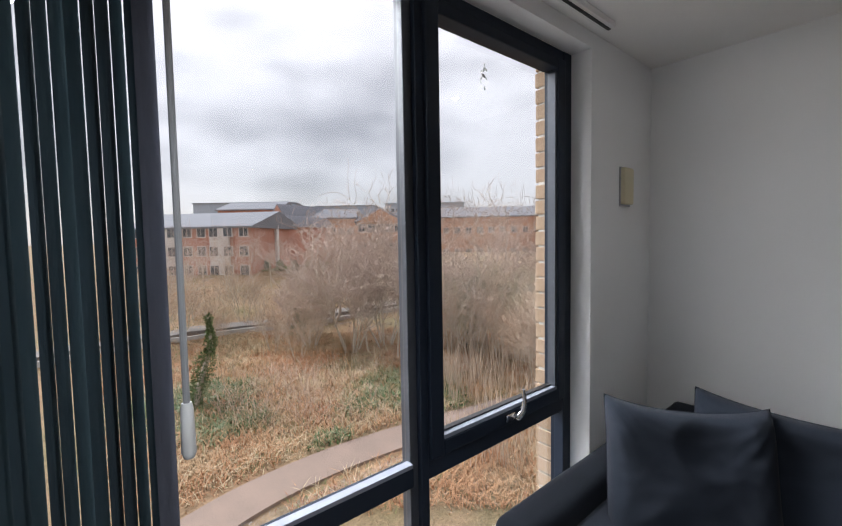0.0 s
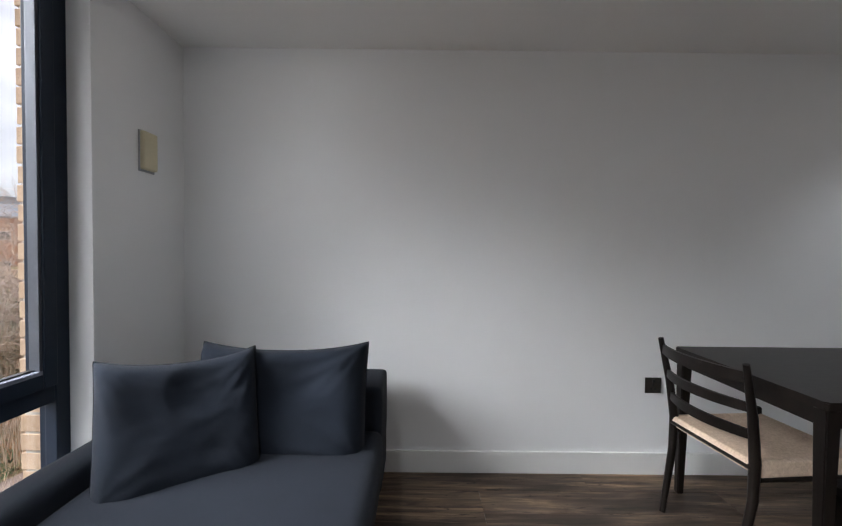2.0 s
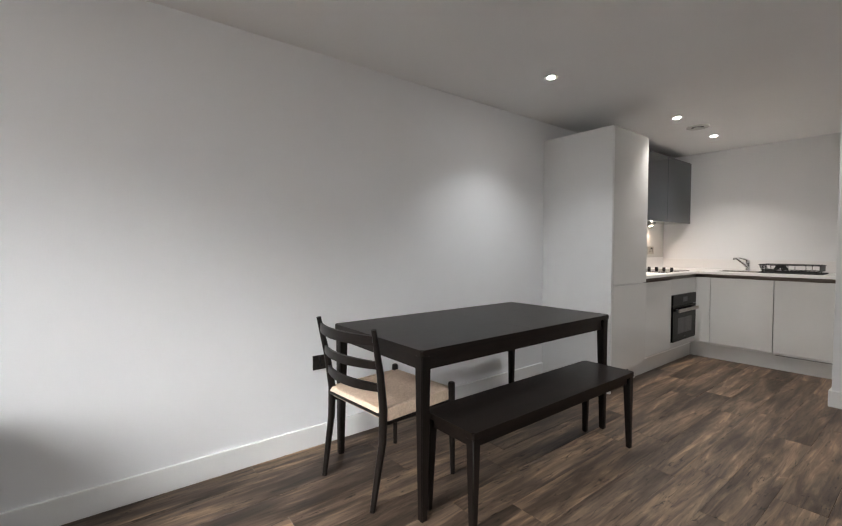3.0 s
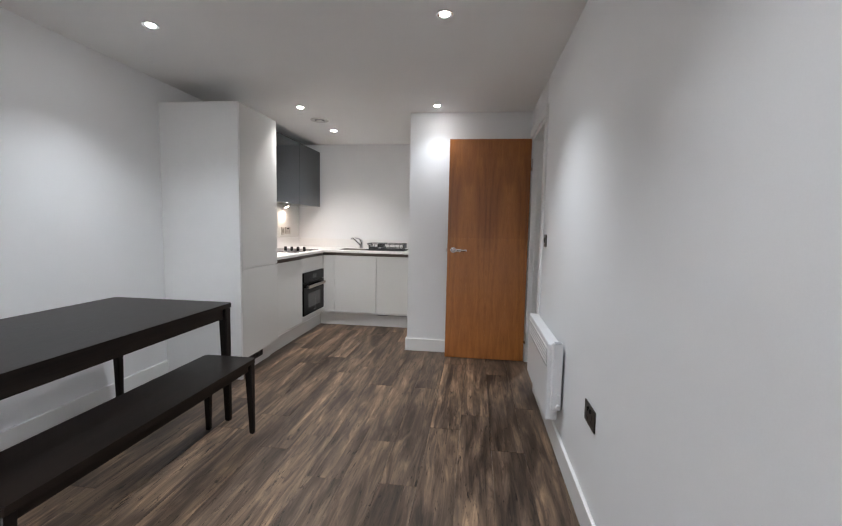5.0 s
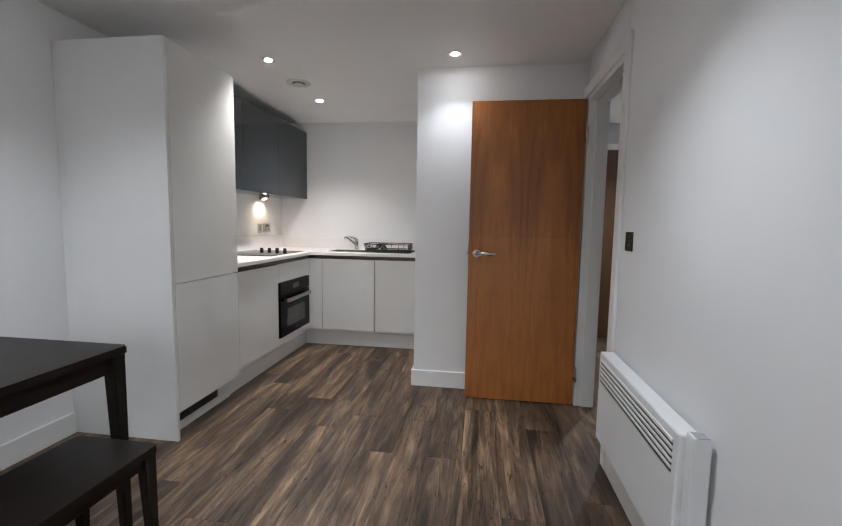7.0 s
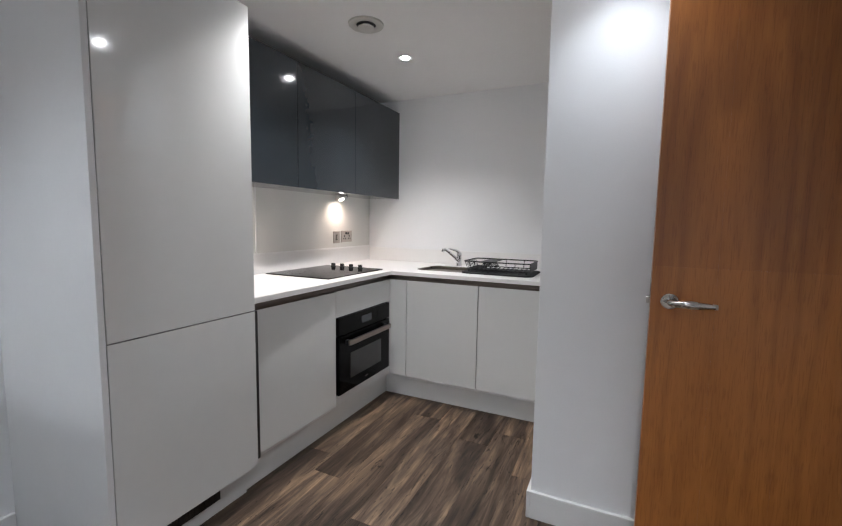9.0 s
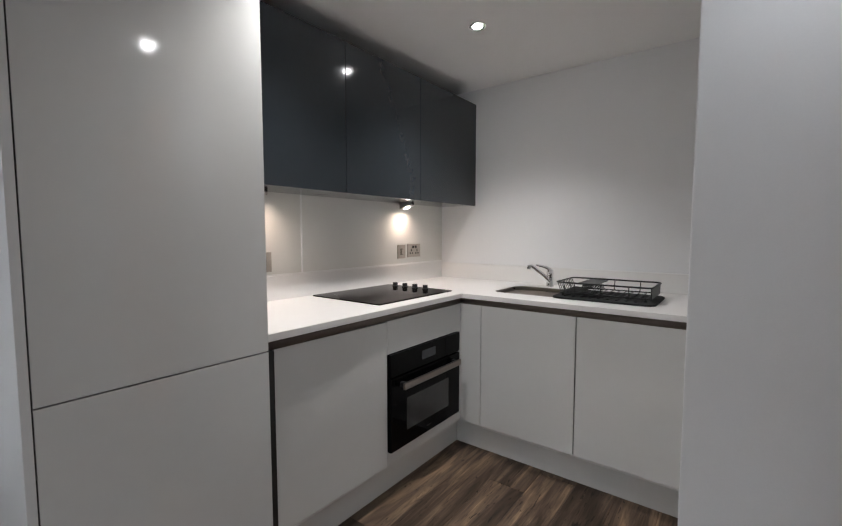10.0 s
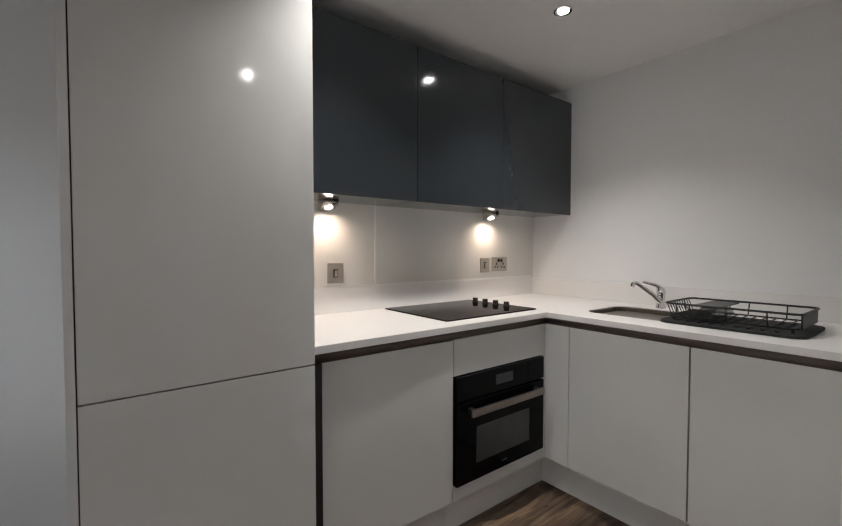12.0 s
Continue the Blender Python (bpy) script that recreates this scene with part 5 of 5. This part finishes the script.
def house(name, px0, px1, d, base_y, eave_y, ridge_y, depth, brick, label, storeys=3, cols=6, twist=0, gable=False, bays=(), roof=SLATE_ROOF):
    """A block of flats given by its spread across the view, its distance, and its foot, eave and ridge heights."""
    u0, u1 = (px0 - 784) / 777, (px1 - 784) / 777
    width = (u1 - u0) * d
    mid = out((u0 + u1) / 2, d)
    high = lambda y: 1.44 + d * (444.7 - y) / 777
    zb, ze, zr = min(high(base_y), ground_z(mid.x, mid.y)) - 0.5, high(eave_y), high(ridge_y)
    ob = thing(name, (mid.x, mid.y, zb), label, "building")
    ob.matrix_world = Matrix.Translation((mid.x, mid.y, zb)) @ Matrix.Rotation(math.atan2(ASIDE.y, ASIDE.x) + radians(180 + twist), 4, "Z")
    # turned by half a circle the front faces the eye along +y
    he, hr = ze - zb, zr - zb
    part("wall", block(-width / 2, width / 2, -depth, 0, 0, he), brick, ob)
    bm = bmesh.new()
    o = 0.45
    if gable:
        prof = [(-width / 2 - o, he - 0.15), (0, hr), (width / 2 + o, he - 0.15), (width / 2 + o, he - 0.4), (-width / 2 - o, he - 0.4)]
        rows = [[bm.verts.new((x, y, z)) for x, z in prof] for y in (-depth - o, o)]
    else:
        prof = [(o, he - 0.15), (-depth / 2, hr), (-depth - o, he - 0.15), (-depth - o, he - 0.4), (o, he - 0.4)]
        rows = [[bm.verts.new((x, y, z)) for y, z in prof] for x in (-width / 2 - o, width / 2 + o)]
    for k in range(5):
        bm.faces.new((rows[0][k], rows[0][(k + 1) % 5], rows[1][(k + 1) % 5], rows[1][k]))
    bm.faces.new(rows[0])
    bm.faces.new(rows[1][::-1])
    bmesh.ops.recalc_face_normals(bm, faces=bm.faces)
    part("roof", bm, roof, ob)
    if gable:
        bm = bmesh.new()
        a = [bm.verts.new(c) for c in ((-width / 2, o + 0.02, he - 0.4), (width / 2, o + 0.02, he - 0.4), (0, o + 0.02, hr - 0.25))]
        b = [bm.verts.new((v.co.x, o - 0.1, v.co.z)) for v in a]
        bm.faces.new(a)
        bm.faces.new(b[::-1])
        for k in range(3):
            bm.faces.new((a[k], a[(k + 1) % 3], b[(k + 1) % 3], b[k]))
        bmesh.ops.recalc_face_normals(bm, faces=bm.faces)
        part("gable", bm, brick, ob)
    for bx in bays:
        part("bay", block(bx - 1.3, bx + 1.3, -0.1, 0.35, 0, he - 0.3), RENDER_WHITE, ob, "pale rendered bay")
    sh = he / storeys
    for s in range(storeys):
        for c in range(cols):
            x = (c + 0.5) / cols * width - width / 2
            z = s * sh + 0.9
            yf = 0.36 if any(abs(x - bx) < 1.3 for bx in bays) else 0.0
            w = part("window", block(x - 0.65, x + 0.65, yf - 0.02, yf + 0.05, z, z + 1.35), RENDER_WHITE, ob, "white framed window")
            part("pane", block(x - 0.55, x - 0.04, yf + 0.03, yf + 0.06, z + 0.1, z + 1.25), FAR_GLASS, w)
            part("pane", block(x + 0.04, x + 0.55, yf + 0.03, yf + 0.06, z + 0.1, z + 1.25), FAR_GLASS, w)
    return ob


house("apartment_building", 225, 478, 54, 512, 414, 384, 14, HOUSE_BRICK, "red brick flats with pale bays and a grey slate roof", 3, 9, -8, bays=(-4.6, 2.2))
house("apartment_building", 474, 510, 60, 500, 412, 393, 16, HOUSE_BRICK, "gabled red brick flats with a grey slate roof", 3, 2, -20, gable=True, bays=(-1.4,))
house("apartment_building", 506, 541, 80, 490, 398, 376, 18, HOUSE_BRICK, "taller red brick flats behind the gabled block", 4, 3, -30, gable=True, bays=(-2.2,))
house("apartment_building", 410, 520, 100, 470, 384, 367, 16, HOUSE_BRICK, "distant flats with a long grey roof", 3, 8, 0)
house("brick_house", 566, 662, 84, 520, 402, 384, 12, ORANGE_BRICK, "orange brick houses half hidden by bare trees", 3, 6, 6)
house("brick_house", 668, 752, 66, 540, 408, 386, 12, ORANGE_BRICK, "orange brick flats behind bare trees", 4, 5, 8, gable=True)
house("brick_house", 822, 1010, 92, 520, 404, 384, 14, ORANGE_BRICK, "long orange brick houses behind bare trees", 3, 9, -4)
house("brick_house", 1030, 1180, 80, 530, 400, 376, 14, ORANGE_BRICK, "orange brick houses at the edge of the wood", 3, 7, -6)
house("office_building", 720, 866, 165, 430, 378, 374.5, 30, FAR_BLUE, "far blue-grey office block with a flat roof", 4, 16, 0, roof=FAR_BLUE)
house("office_building", 590, 700, 190, 430, 381, 378.5, 30, FAR_BLUE, "far grey flat-roofed block", 3, 12, 0, roof=SLATE_ROOF)
house("office_building", 365, 540, 210, 430, 372, 369, 30, FAR_BLUE, "long far grey flat-roofed block", 3, 12, 0, roof=SLATE_ROOF)


# ---- bare winter trees ----
def prism(verts, faces, p, q, r0, r1, sides):
    d = (q - p).normalized()
    s = d.orthogonal().normalized()
    t = d.cross(s)
    n = len(verts)
    for c, r in ((p, r0), (q, r1)):
        for k in range(sides):
            a = 2 * math.pi * k / sides
            verts.append(c + r * (math.cos(a) * s + math.sin(a) * t))
    for k in range(sides):
        faces.append((n + k, n + (k + 1) % sides, n + sides + (k + 1) % sides, n + sides + k))


def grow(seed, height, stems, spread, lean, radius, twig, droop=0.0, depth=5, bushy=0.28):
    """Trunk and twig meshes of a leafless tree about the origin."""
    r = random.Random(seed)
    tv, tf, cv, cf = [], [], [], []

    def branch(p, d, length, rad, level):
        steps = 4 if level < 2 else 3
        for k in range(steps):
            bend = Vector((r.gauss(0, 1), r.gauss(0, 1), r.gauss(0, 0.6))) * (0.07 + 0.05 * level)
            d = (d + bend + Vector((0, 0, (0.06 if level < 3 else 0.02) - droop * level * 0.03))).normalized()
            q = p + d * length / steps
            r1 = max(twig, rad * (1 - 0.16))
            if level < 3:
                prism(tv, tf, p, q, rad, r1, 6 if level < 2 else 4)
            else:
                prism(cv, cf, p, q, rad, r1, 3)
            if level < depth and (k > 0 or level > 0):
                for _ in range(2 if level < 2 else 1 + (r.random() < bushy) if level < 3 else int(r.random() < 0.55)):
                    side = Vector((r.gauss(0, 1), r.gauss(0, 1), r.gauss(0.25, 0.5))).normalized()
                    branch(q, (d * (1 - spread * 0.5) + side * spread).normalized(), length * r.uniform(0.48, 0.72), max(twig, r1 * 0.52), level + 1)
            p, rad = q, r1

    for s in range(stems):
        a = 2 * math.pi * s / stems + r.uniform(-0.5, 0.5)
        base = Vector((math.cos(a), math.sin(a), 0)) * (0.0 if stems == 1 else 0.35)
        branch(base - Vector((0, 0, 0.3)), (Vector((math.cos(a), math.sin(a), 0)) * lean + Vector((0, 0, 1))).normalized(), height * r.uniform(0.5, 0.62), radius, 0)
    out_ = []
    for name, v, f, material in (("trunk", tv, tf, None), ("crown", cv, cf, None)):
        me = bpy.data.meshes.new(name)
        me.from_pydata([tuple(c) for c in v], [], f)
        out_.append(me)
    return out_


KINDS = {
    "bushy": (grow(21, 9.0, 4, 0.75, 0.40, 0.125, 0.0135, 0.0, 4), BARK, TWIG, "leafless spreading tree on the embankment"),
    "broad": (grow(5, 10.0, 2, 0.85, 0.28, 0.15, 0.0135, 0.0, 4), BARK, TWIG, "leafless broad tree with fine brown twigs"),
    "birch": (grow(8, 11.5, 1, 0.55, 0.05, 0.10, 0.0135, 1.0, 4), BIRCH, TWIG, "slender leafless birch with a pale trunk"),
    "clump": (grow(31, 8.5, 6, 0.62, 0.5, 0.085, 0.0135, 0.0, 4), BIRCH, TWIG, "leafless clump of pale leaning stems"),
    "olive": (grow(44, 8.5, 3, 0.7, 0.22, 0.09, 0.0135, 0.0, 4), BIRCH, OLIVE_TWIG, "leafless tree with mossy olive twigs"),
    "thicket": (grow(13, 6.0, 5, 0.6, 0.28, 0.035, 0.010, 0.0, 3), BIRCH, BRUSH, "leafless multi-stemmed thicket shrub"),
}
for meshes, bark, twigs, _ in KINDS.values():
    meshes[0].materials.append(bark)
    meshes[1].materials.append(twigs)


def tree(kind, u, d, scale, turn):
    meshes, _, _, label = KINDS[kind]
    p = out(u, d)
    ob = thing("tree", (p.x, p.y, ground_z(p.x, p.y)), label, "tree", "bare trees")
    ob.matrix_world = Matrix.LocRotScale((p.x, p.y, ground_z(p.x, p.y) - 0.1), Euler((0, 0, radians(turn))), (scale, scale, scale))
    for name, me in zip(("trunk", "crown"), meshes):
        c = new(name, me)
        c.parent = ob


rnd = random.Random(77)
# main stand in the middle, the wood further along, scattered ones before the flats
for kind, u, d, s in (("clump", -0.17, 29.5, 0.95), ("clump", -0.09, 30, 1.0), ("broad", -0.22, 36, 1.0), ("birch", -0.12, 36, 0.95), ("broad", -0.05, 33, 1.02), ("birch", -0.13, 29, 0.72), ("clump", 0.11, 29, 0.85),
                      ("broad", 0.02, 38, 0.9), ("birch", 0.19, 34, 0.85), ("birch", 0.08, 31, 0.8), ("birch", 0.15, 41, 0.85), ("birch", 0.26, 33, 0.85),
                      ("birch", 0.23, 30, 0.72), ("broad", 0.30, 35, 0.85), ("thicket", 0.12, 26, 1.1), ("thicket", 0.20, 25, 1.0), ("thicket", 0.03, 27, 0.9), ("bushy", 0.38, 32, 1.0), ("birch", 0.46, 36, 0.9),
                      ("birch", -0.44, 38, 0.55), ("thicket", -0.43, 36, 0.8), ("birch", -0.55, 36, 0.62), ("thicket", -0.58, 33, 0.8), ("broad", -0.62, 40, 0.62), ("thicket", -0.66, 30, 1.0), ("thicket", -0.50, 31, 0.55),
                      ("birch", -0.20, 46, 0.7), ("birch", -0.40, 44, 0.5), ("birch", -0.47, 47, 0.55), ("birch", -0.52, 44, 0.5), ("birch", -0.36, 48, 0.5), ("clump", -0.27, 31, 0.7), ("thicket", -0.36, 30, 0.7), ("thicket", -0.30, 27, 0.6), ("olive", 0.07, 27, 0.62), ("olive", 0.16, 29, 0.7), ("olive", -0.25, 34, 0.6), ("olive", 0.24, 27, 0.65), ("birch", 0.06, 50, 0.85), ("birch", 0.20, 48, 0.9), ("thicket", 0.28, 22, 1.0), ("thicket", 0.36, 20, 1.0), ("thicket", 0.05, 21, 0.5), ("birch", -0.06, 27, 0.62)):
    tree(kind, u, d, s * (0.92 if u > 0 else 1.0) * rnd.uniform(0.95, 1.05), rnd.uniform(0, 360))


def scatter(name, count, u0, u1, d0, d1, h0, h1, width, material, label, seed, keep=None, tuft=5, lean0=0.3, lean1=2.2):
    """Stalks in loose tufts over a stretch of ground, as one mesh."""
    r = random.Random(seed)
    v, f = [], []
    for _ in range(count):
        d = r.uniform(d0, d1)
        p = out(r.uniform(u0, u1), d)
        if keep and not keep(p.x, p.y, r):
            continue
        for _ in range(tuft):
            x, y = p.x + r.gauss(0, 0.22), p.y + r.gauss(0, 0.22)
            z = ground_z(p.x, p.y) - 0.05
            h, a = r.uniform(h0, h1), r.uniform(0, 2 * math.pi)
            lean = r.uniform(lean0, lean1) * h
            w = Vector((-math.sin(a), math.cos(a), 0)) * width / 2
            b = Vector((x, y, z))
            m = b + Vector((math.cos(a) * lean * 0.35, math.sin(a) * lean * 0.35, h * 0.65))
            t = b + Vector((math.cos(a) * lean, math.sin(a) * lean, h))
            n = len(v)
            v += [b - w, b + w, m + w * 0.8, m - w * 0.8, t]
            f += [(n, n + 1, n + 2, n + 3), (n + 3, n + 2, n + 4)]
    me = bpy.data.meshes.new(name)
    me.from_pydata([tuple(c) for c in v], [], f)
    me.materials.append(material)
    return tagged(new(name, me), label, "undergrowth", "", "stuff")


def off_path(x, y):
    p = Vector((x, y)) - EYE
    d = p.dot(AHEAD)
    u = p.dot(ASIDE) / max(d, 0.1)
    return abs(d - (8.7 + 0.52 * (u + 0.8) / 0.05)) > 1.45


patch = lambda x, y: noise.noise(Vector((x * 0.16, y * 0.16, 7)))
scatter("bracken", 12500, -0.8, 0.5, 12, 34, 0.08, 0.38, 0.034, BRACKEN, "tangled red-brown dead bracken", 1, lambda x, y, r: patch(x, y) > -0.22 + r.gauss(0, 0.1) and off_path(x, y), 6)
scatter("grass", 6000, -0.8, 0.5, 12, 40, 0.06, 0.22, 0.035, GRASS, "rough olive winter grass", 2, lambda x, y, r: patch(x, y) < 0.02 + r.gauss(0, 0.1) and off_path(x, y), 6)
scatter("brushwood", 2600, -0.8, 0.5, 17, 46, 0.5, 1.6, 0.018, BRUSH, "dry brown brushwood stems", 3, lambda x, y, r: patch(x + 40, y) > 0.0 + r.gauss(0, 0.15) and off_path(x, y) and not 24 < (Vector((x, y)) - EYE).dot(AHEAD) < 36, 6)
scatter("brushwood", 3000, 0.02, 0.5, 14, 30, 0.7, 2.6, 0.026, SAPLING, "tall dry pale saplings and stems", 4, lambda x, y, r: off_path(x, y) and r.random() < 0.3, 3, 0.05, 0.45)
scatter("dry_grass", 4500, -0.8, 0.5, 12, 34, 0.10, 0.45, 0.030, STRAW, "pale straw-coloured dead grass", 8, lambda x, y, r: patch(x + 15, y - 9) > -0.05 + r.gauss(0, 0.12) and off_path(x, y), 6)


scatter("brambles", 4600, -0.75, 0.1, 15, 25, 0.10, 0.40, 0.06, IVY, "low green bramble and grass patches", 6, lambda x, y, r: noise.noise(Vector((x * 0.22, y * 0.22, 31))) > 0.10 + r.gauss(0, 0.06) and off_path(x, y), 5)


def leafy(name, centre_line, radius, count, size, material, label, category, trunk=None, seed=1):
    """Many small leaves about a line of places, with a stem inside."""
    r = random.Random(seed)
    ob = thing(name, tuple(centre_line[0]), label, category)
    base = Vector(centre_line[0])
    pts = [Vector(c) - base for c in centre_line]
    v, f = [], []
    for _ in range(count):
        k = r.random() * (len(pts) - 1)
        i = int(k)
        c = pts[i].lerp(pts[i + 1], k - i)
        rad = radius(k / (len(pts) - 1)) * (0.5 + 0.5 * r.random()) * max(0.25, 0.8 + 1.3 * noise.noise(c * 1.1))
        w = Vector((r.gauss(0, 1), r.gauss(0, 1), r.gauss(0, 1))).normalized()
        c = c + w * rad
        a = Vector((r.gauss(0, 1), r.gauss(0, 1), r.gauss(0, 1))).normalized() * size * r.uniform(0.6, 1.3)
        b = a.orthogonal().normalized() * size * 0.7
        n = len(v)
        v += [c - a, c + b, c + a, c - b]
        f.append((n, n + 1, n + 2, n + 3))
    me = bpy.data.meshes.new("crown")
    me.from_pydata([tuple(c) for c in v], [], f)
    me.materials.append(material)
    c = new("crown", me)
    c.parent = ob
    part("trunk", tube(bmesh.new(), [tuple(p) for p in pts], [0.16 - 0.1 * i / (len(pts) - 1) for i in range(len(pts))], 8), BARK, ob)
    return ob


q0, q1, q2, q3 = out(-0.562, 19.5), out(-0.538, 19.7), out(-0.512, 20.0), out(-0.515, 20.2)
leafy("ivy_tree", [(q0.x, q0.y, -6.7), (q1.x, q1.y, -5.0), (q2.x, q2.y, -3.6), (q3.x, q3.y, -2.2)], lambda k: 0.56 - 0.24 * k, 2000, 0.07, IVY, "leaning ivy-covered dead trunk", "tree", seed=3)
q = out(-0.285, 33)
gz = ground_z(q.x, q.y)
leafy("evergreen_shrub", [(q.x, q.y, gz - 0.1), (q.x + 0.3, q.y, gz + 1.2), (q.x + 0.2, q.y + 0.3, gz + 2.4)], lambda k: 1.9 - 1.1 * k, 2000, 0.075, EVERGREEN, "dark evergreen shrub under bare trees", "shrub", seed=5)
q = out(0.125, 28)
gz = ground_z(q.x, q.y)
leafy("ivy_tree", [(q.x, q.y, gz - 0.1), (q.x + 0.2, q.y, gz + 2.5), (q.x + 0.1, q.y + 0.3, gz + 5.0)], lambda k: 1.3 - 0.5 * k, 1300, 0.07, EVERGREEN, "ivy-covered bare tree in the wood", "tree", seed=15)
q = out(-0.37, 56)
gz = ground_z(q.x, q.y)
for k in range(4):
    x, y = q.x + 1.9 * k * ASIDE.x, q.y + 1.9 * k * ASIDE.y
    leafy("garden_shrub", [(x, y, gz), (x, y, gz + 0.6), (x + 0.1, y, gz + 1.1)], lambda k: 0.95 - 0.3 * k, 420, 0.12, LAWN if k % 2 else EVERGREEN, "rounded garden shrub before the flats", "shrub", seed=7 + k)

# ---- pieces: outer brickwork and floor planks ----
BRICK = Nodes("buff_facing_brick")
bi = BRICK.node("ShaderNodeObjectInfo").outputs["Random"]
bv = BRICK.place()
bn = BRICK.noise(bv, 40, 5)
BRICK.color(BRICK.mix(BRICK.ramp(bi, ((0.0, (0.42, 0.29, 0.20)), (0.5, (0.52, 0.38, 0.27)), (1.0, (0.46, 0.31, 0.22)))), BRICK.ramp(bn, ((0.3, (0.30, 0.20, 0.12)), (0.7, (0.56, 0.43, 0.29)))), 0.45))
BRICK.set(Roughness=0.9)
BRICK.bump(bn, 0.5, 0.004)
MORTAR = plain("grey_mortar", (0.40, 0.38, 0.34), 0.95, vary=0.15, scale=5, grain=90, bump=0.4)
bm = bmesh.new()
box(bm, -0.6, 0.6665, 0.345, 0.434, -0.9, 2.9)
box(bm, 2.80, 3.4, 0.345, 0.434, -0.9, 2.9)
box(bm, 0.662, 2.80, 0.345, 0.434, 2.26, 2.9)
box(bm, 0.662, 2.80, 0.345, 0.434, -0.9, 0.10)
outer = setting("wall_outer", bm, MORTAR, "buff facing brick outer wall beside the window", "wall")
bm = bmesh.new()
box(bm, -0.1075, 0.1075, -0.05, 0.05, -0.0325, 0.0325, 0.0025, seg=1)
BRICK_MESH = finish(bm, "brick", BRICK.m, 20)
rnd = random.Random(9)
for course in range(44):
    z = -0.85 + course * 0.075 + 0.0325
    shift = 0.0 if course % 2 else 0.1125
    for k in range(3):
        x = 0.67 - 0.1075 - shift - 0.225 * k + (0.1125 if shift and k == 0 else 0)
        if shift and k:
            x = 0.67 - 0.1125 - 0.1125 - 0.225 * (k - 1) - 0.0
        b = new("brick", BRICK_MESH)
        b.parent = outer
        b.matrix_basis = Matrix.LocRotScale((x + rnd.uniform(-0.003, 0.004), 0.380 + rnd.uniform(-0.002, 0.002), z + rnd.uniform(-0.0015, 0.0015)), Euler((0, 0, rnd.uniform(-0.01, 0.01))), (0.5 if shift and k == 0 else 1, 1, 1))
        if shift and k == 0:
            b.location.x = 0.67 - 0.054 + rnd.uniform(-0.003, 0.004)

PLANKS = {}


def plank_mesh(w, l):
    key = (round(w, 3), round(l, 3))
    if key not in PLANKS:
        c = 0.0012
        bm = bmesh.new()
        top = [bm.verts.new((x, y, 0.0)) for x, y in ((c, c), (w - c, c), (w - c, l - c), (c, l - c))]
        rim = [bm.verts.new((x, y, -c)) for x, y in ((0, 0), (w, 0), (w, l), (0, l))]
        low = [bm.verts.new((x, y, -0.0118)) for x, y in ((0, 0), (w, 0), (w, l), (0, l))]
        bm.faces.new(top)
        for a, b in ((rim, top), (low, rim)):
            for k in range(4):
                bm.faces.new((a[k], a[(k + 1) % 4], b[(k + 1) % 4], b[k]))
        PLANKS[key] = finish(bm, "plank", FLOOR_WOOD, 20)
    return PLANKS[key]


def lay(x0, x1, y0, y1, seed):
    r = random.Random(seed)
    width, length, gap = 0.184, 1.22, 0.0006
    x = x0
    while x < x1 - 0.01:
        w = min(width, x1 - x)
        y = y0 - r.choice((0.0, 0.25, 0.41, 0.62, 0.83, 1.0))
        while y < y1 - 0.01:
            a, b = max(y, y0), min(y + length, y1)
            if b - a > 0.03:
                p = new("plank", plank_mesh(w - gap, b - a - gap))
                p.parent = floor
                p.location = (x, a, 0)
            y += length
        x += width


lay(0.0, W + 0.06, YW, YB, 3)
lay(W + 0.0605, 4.28, 4.72, 8.18, 4)
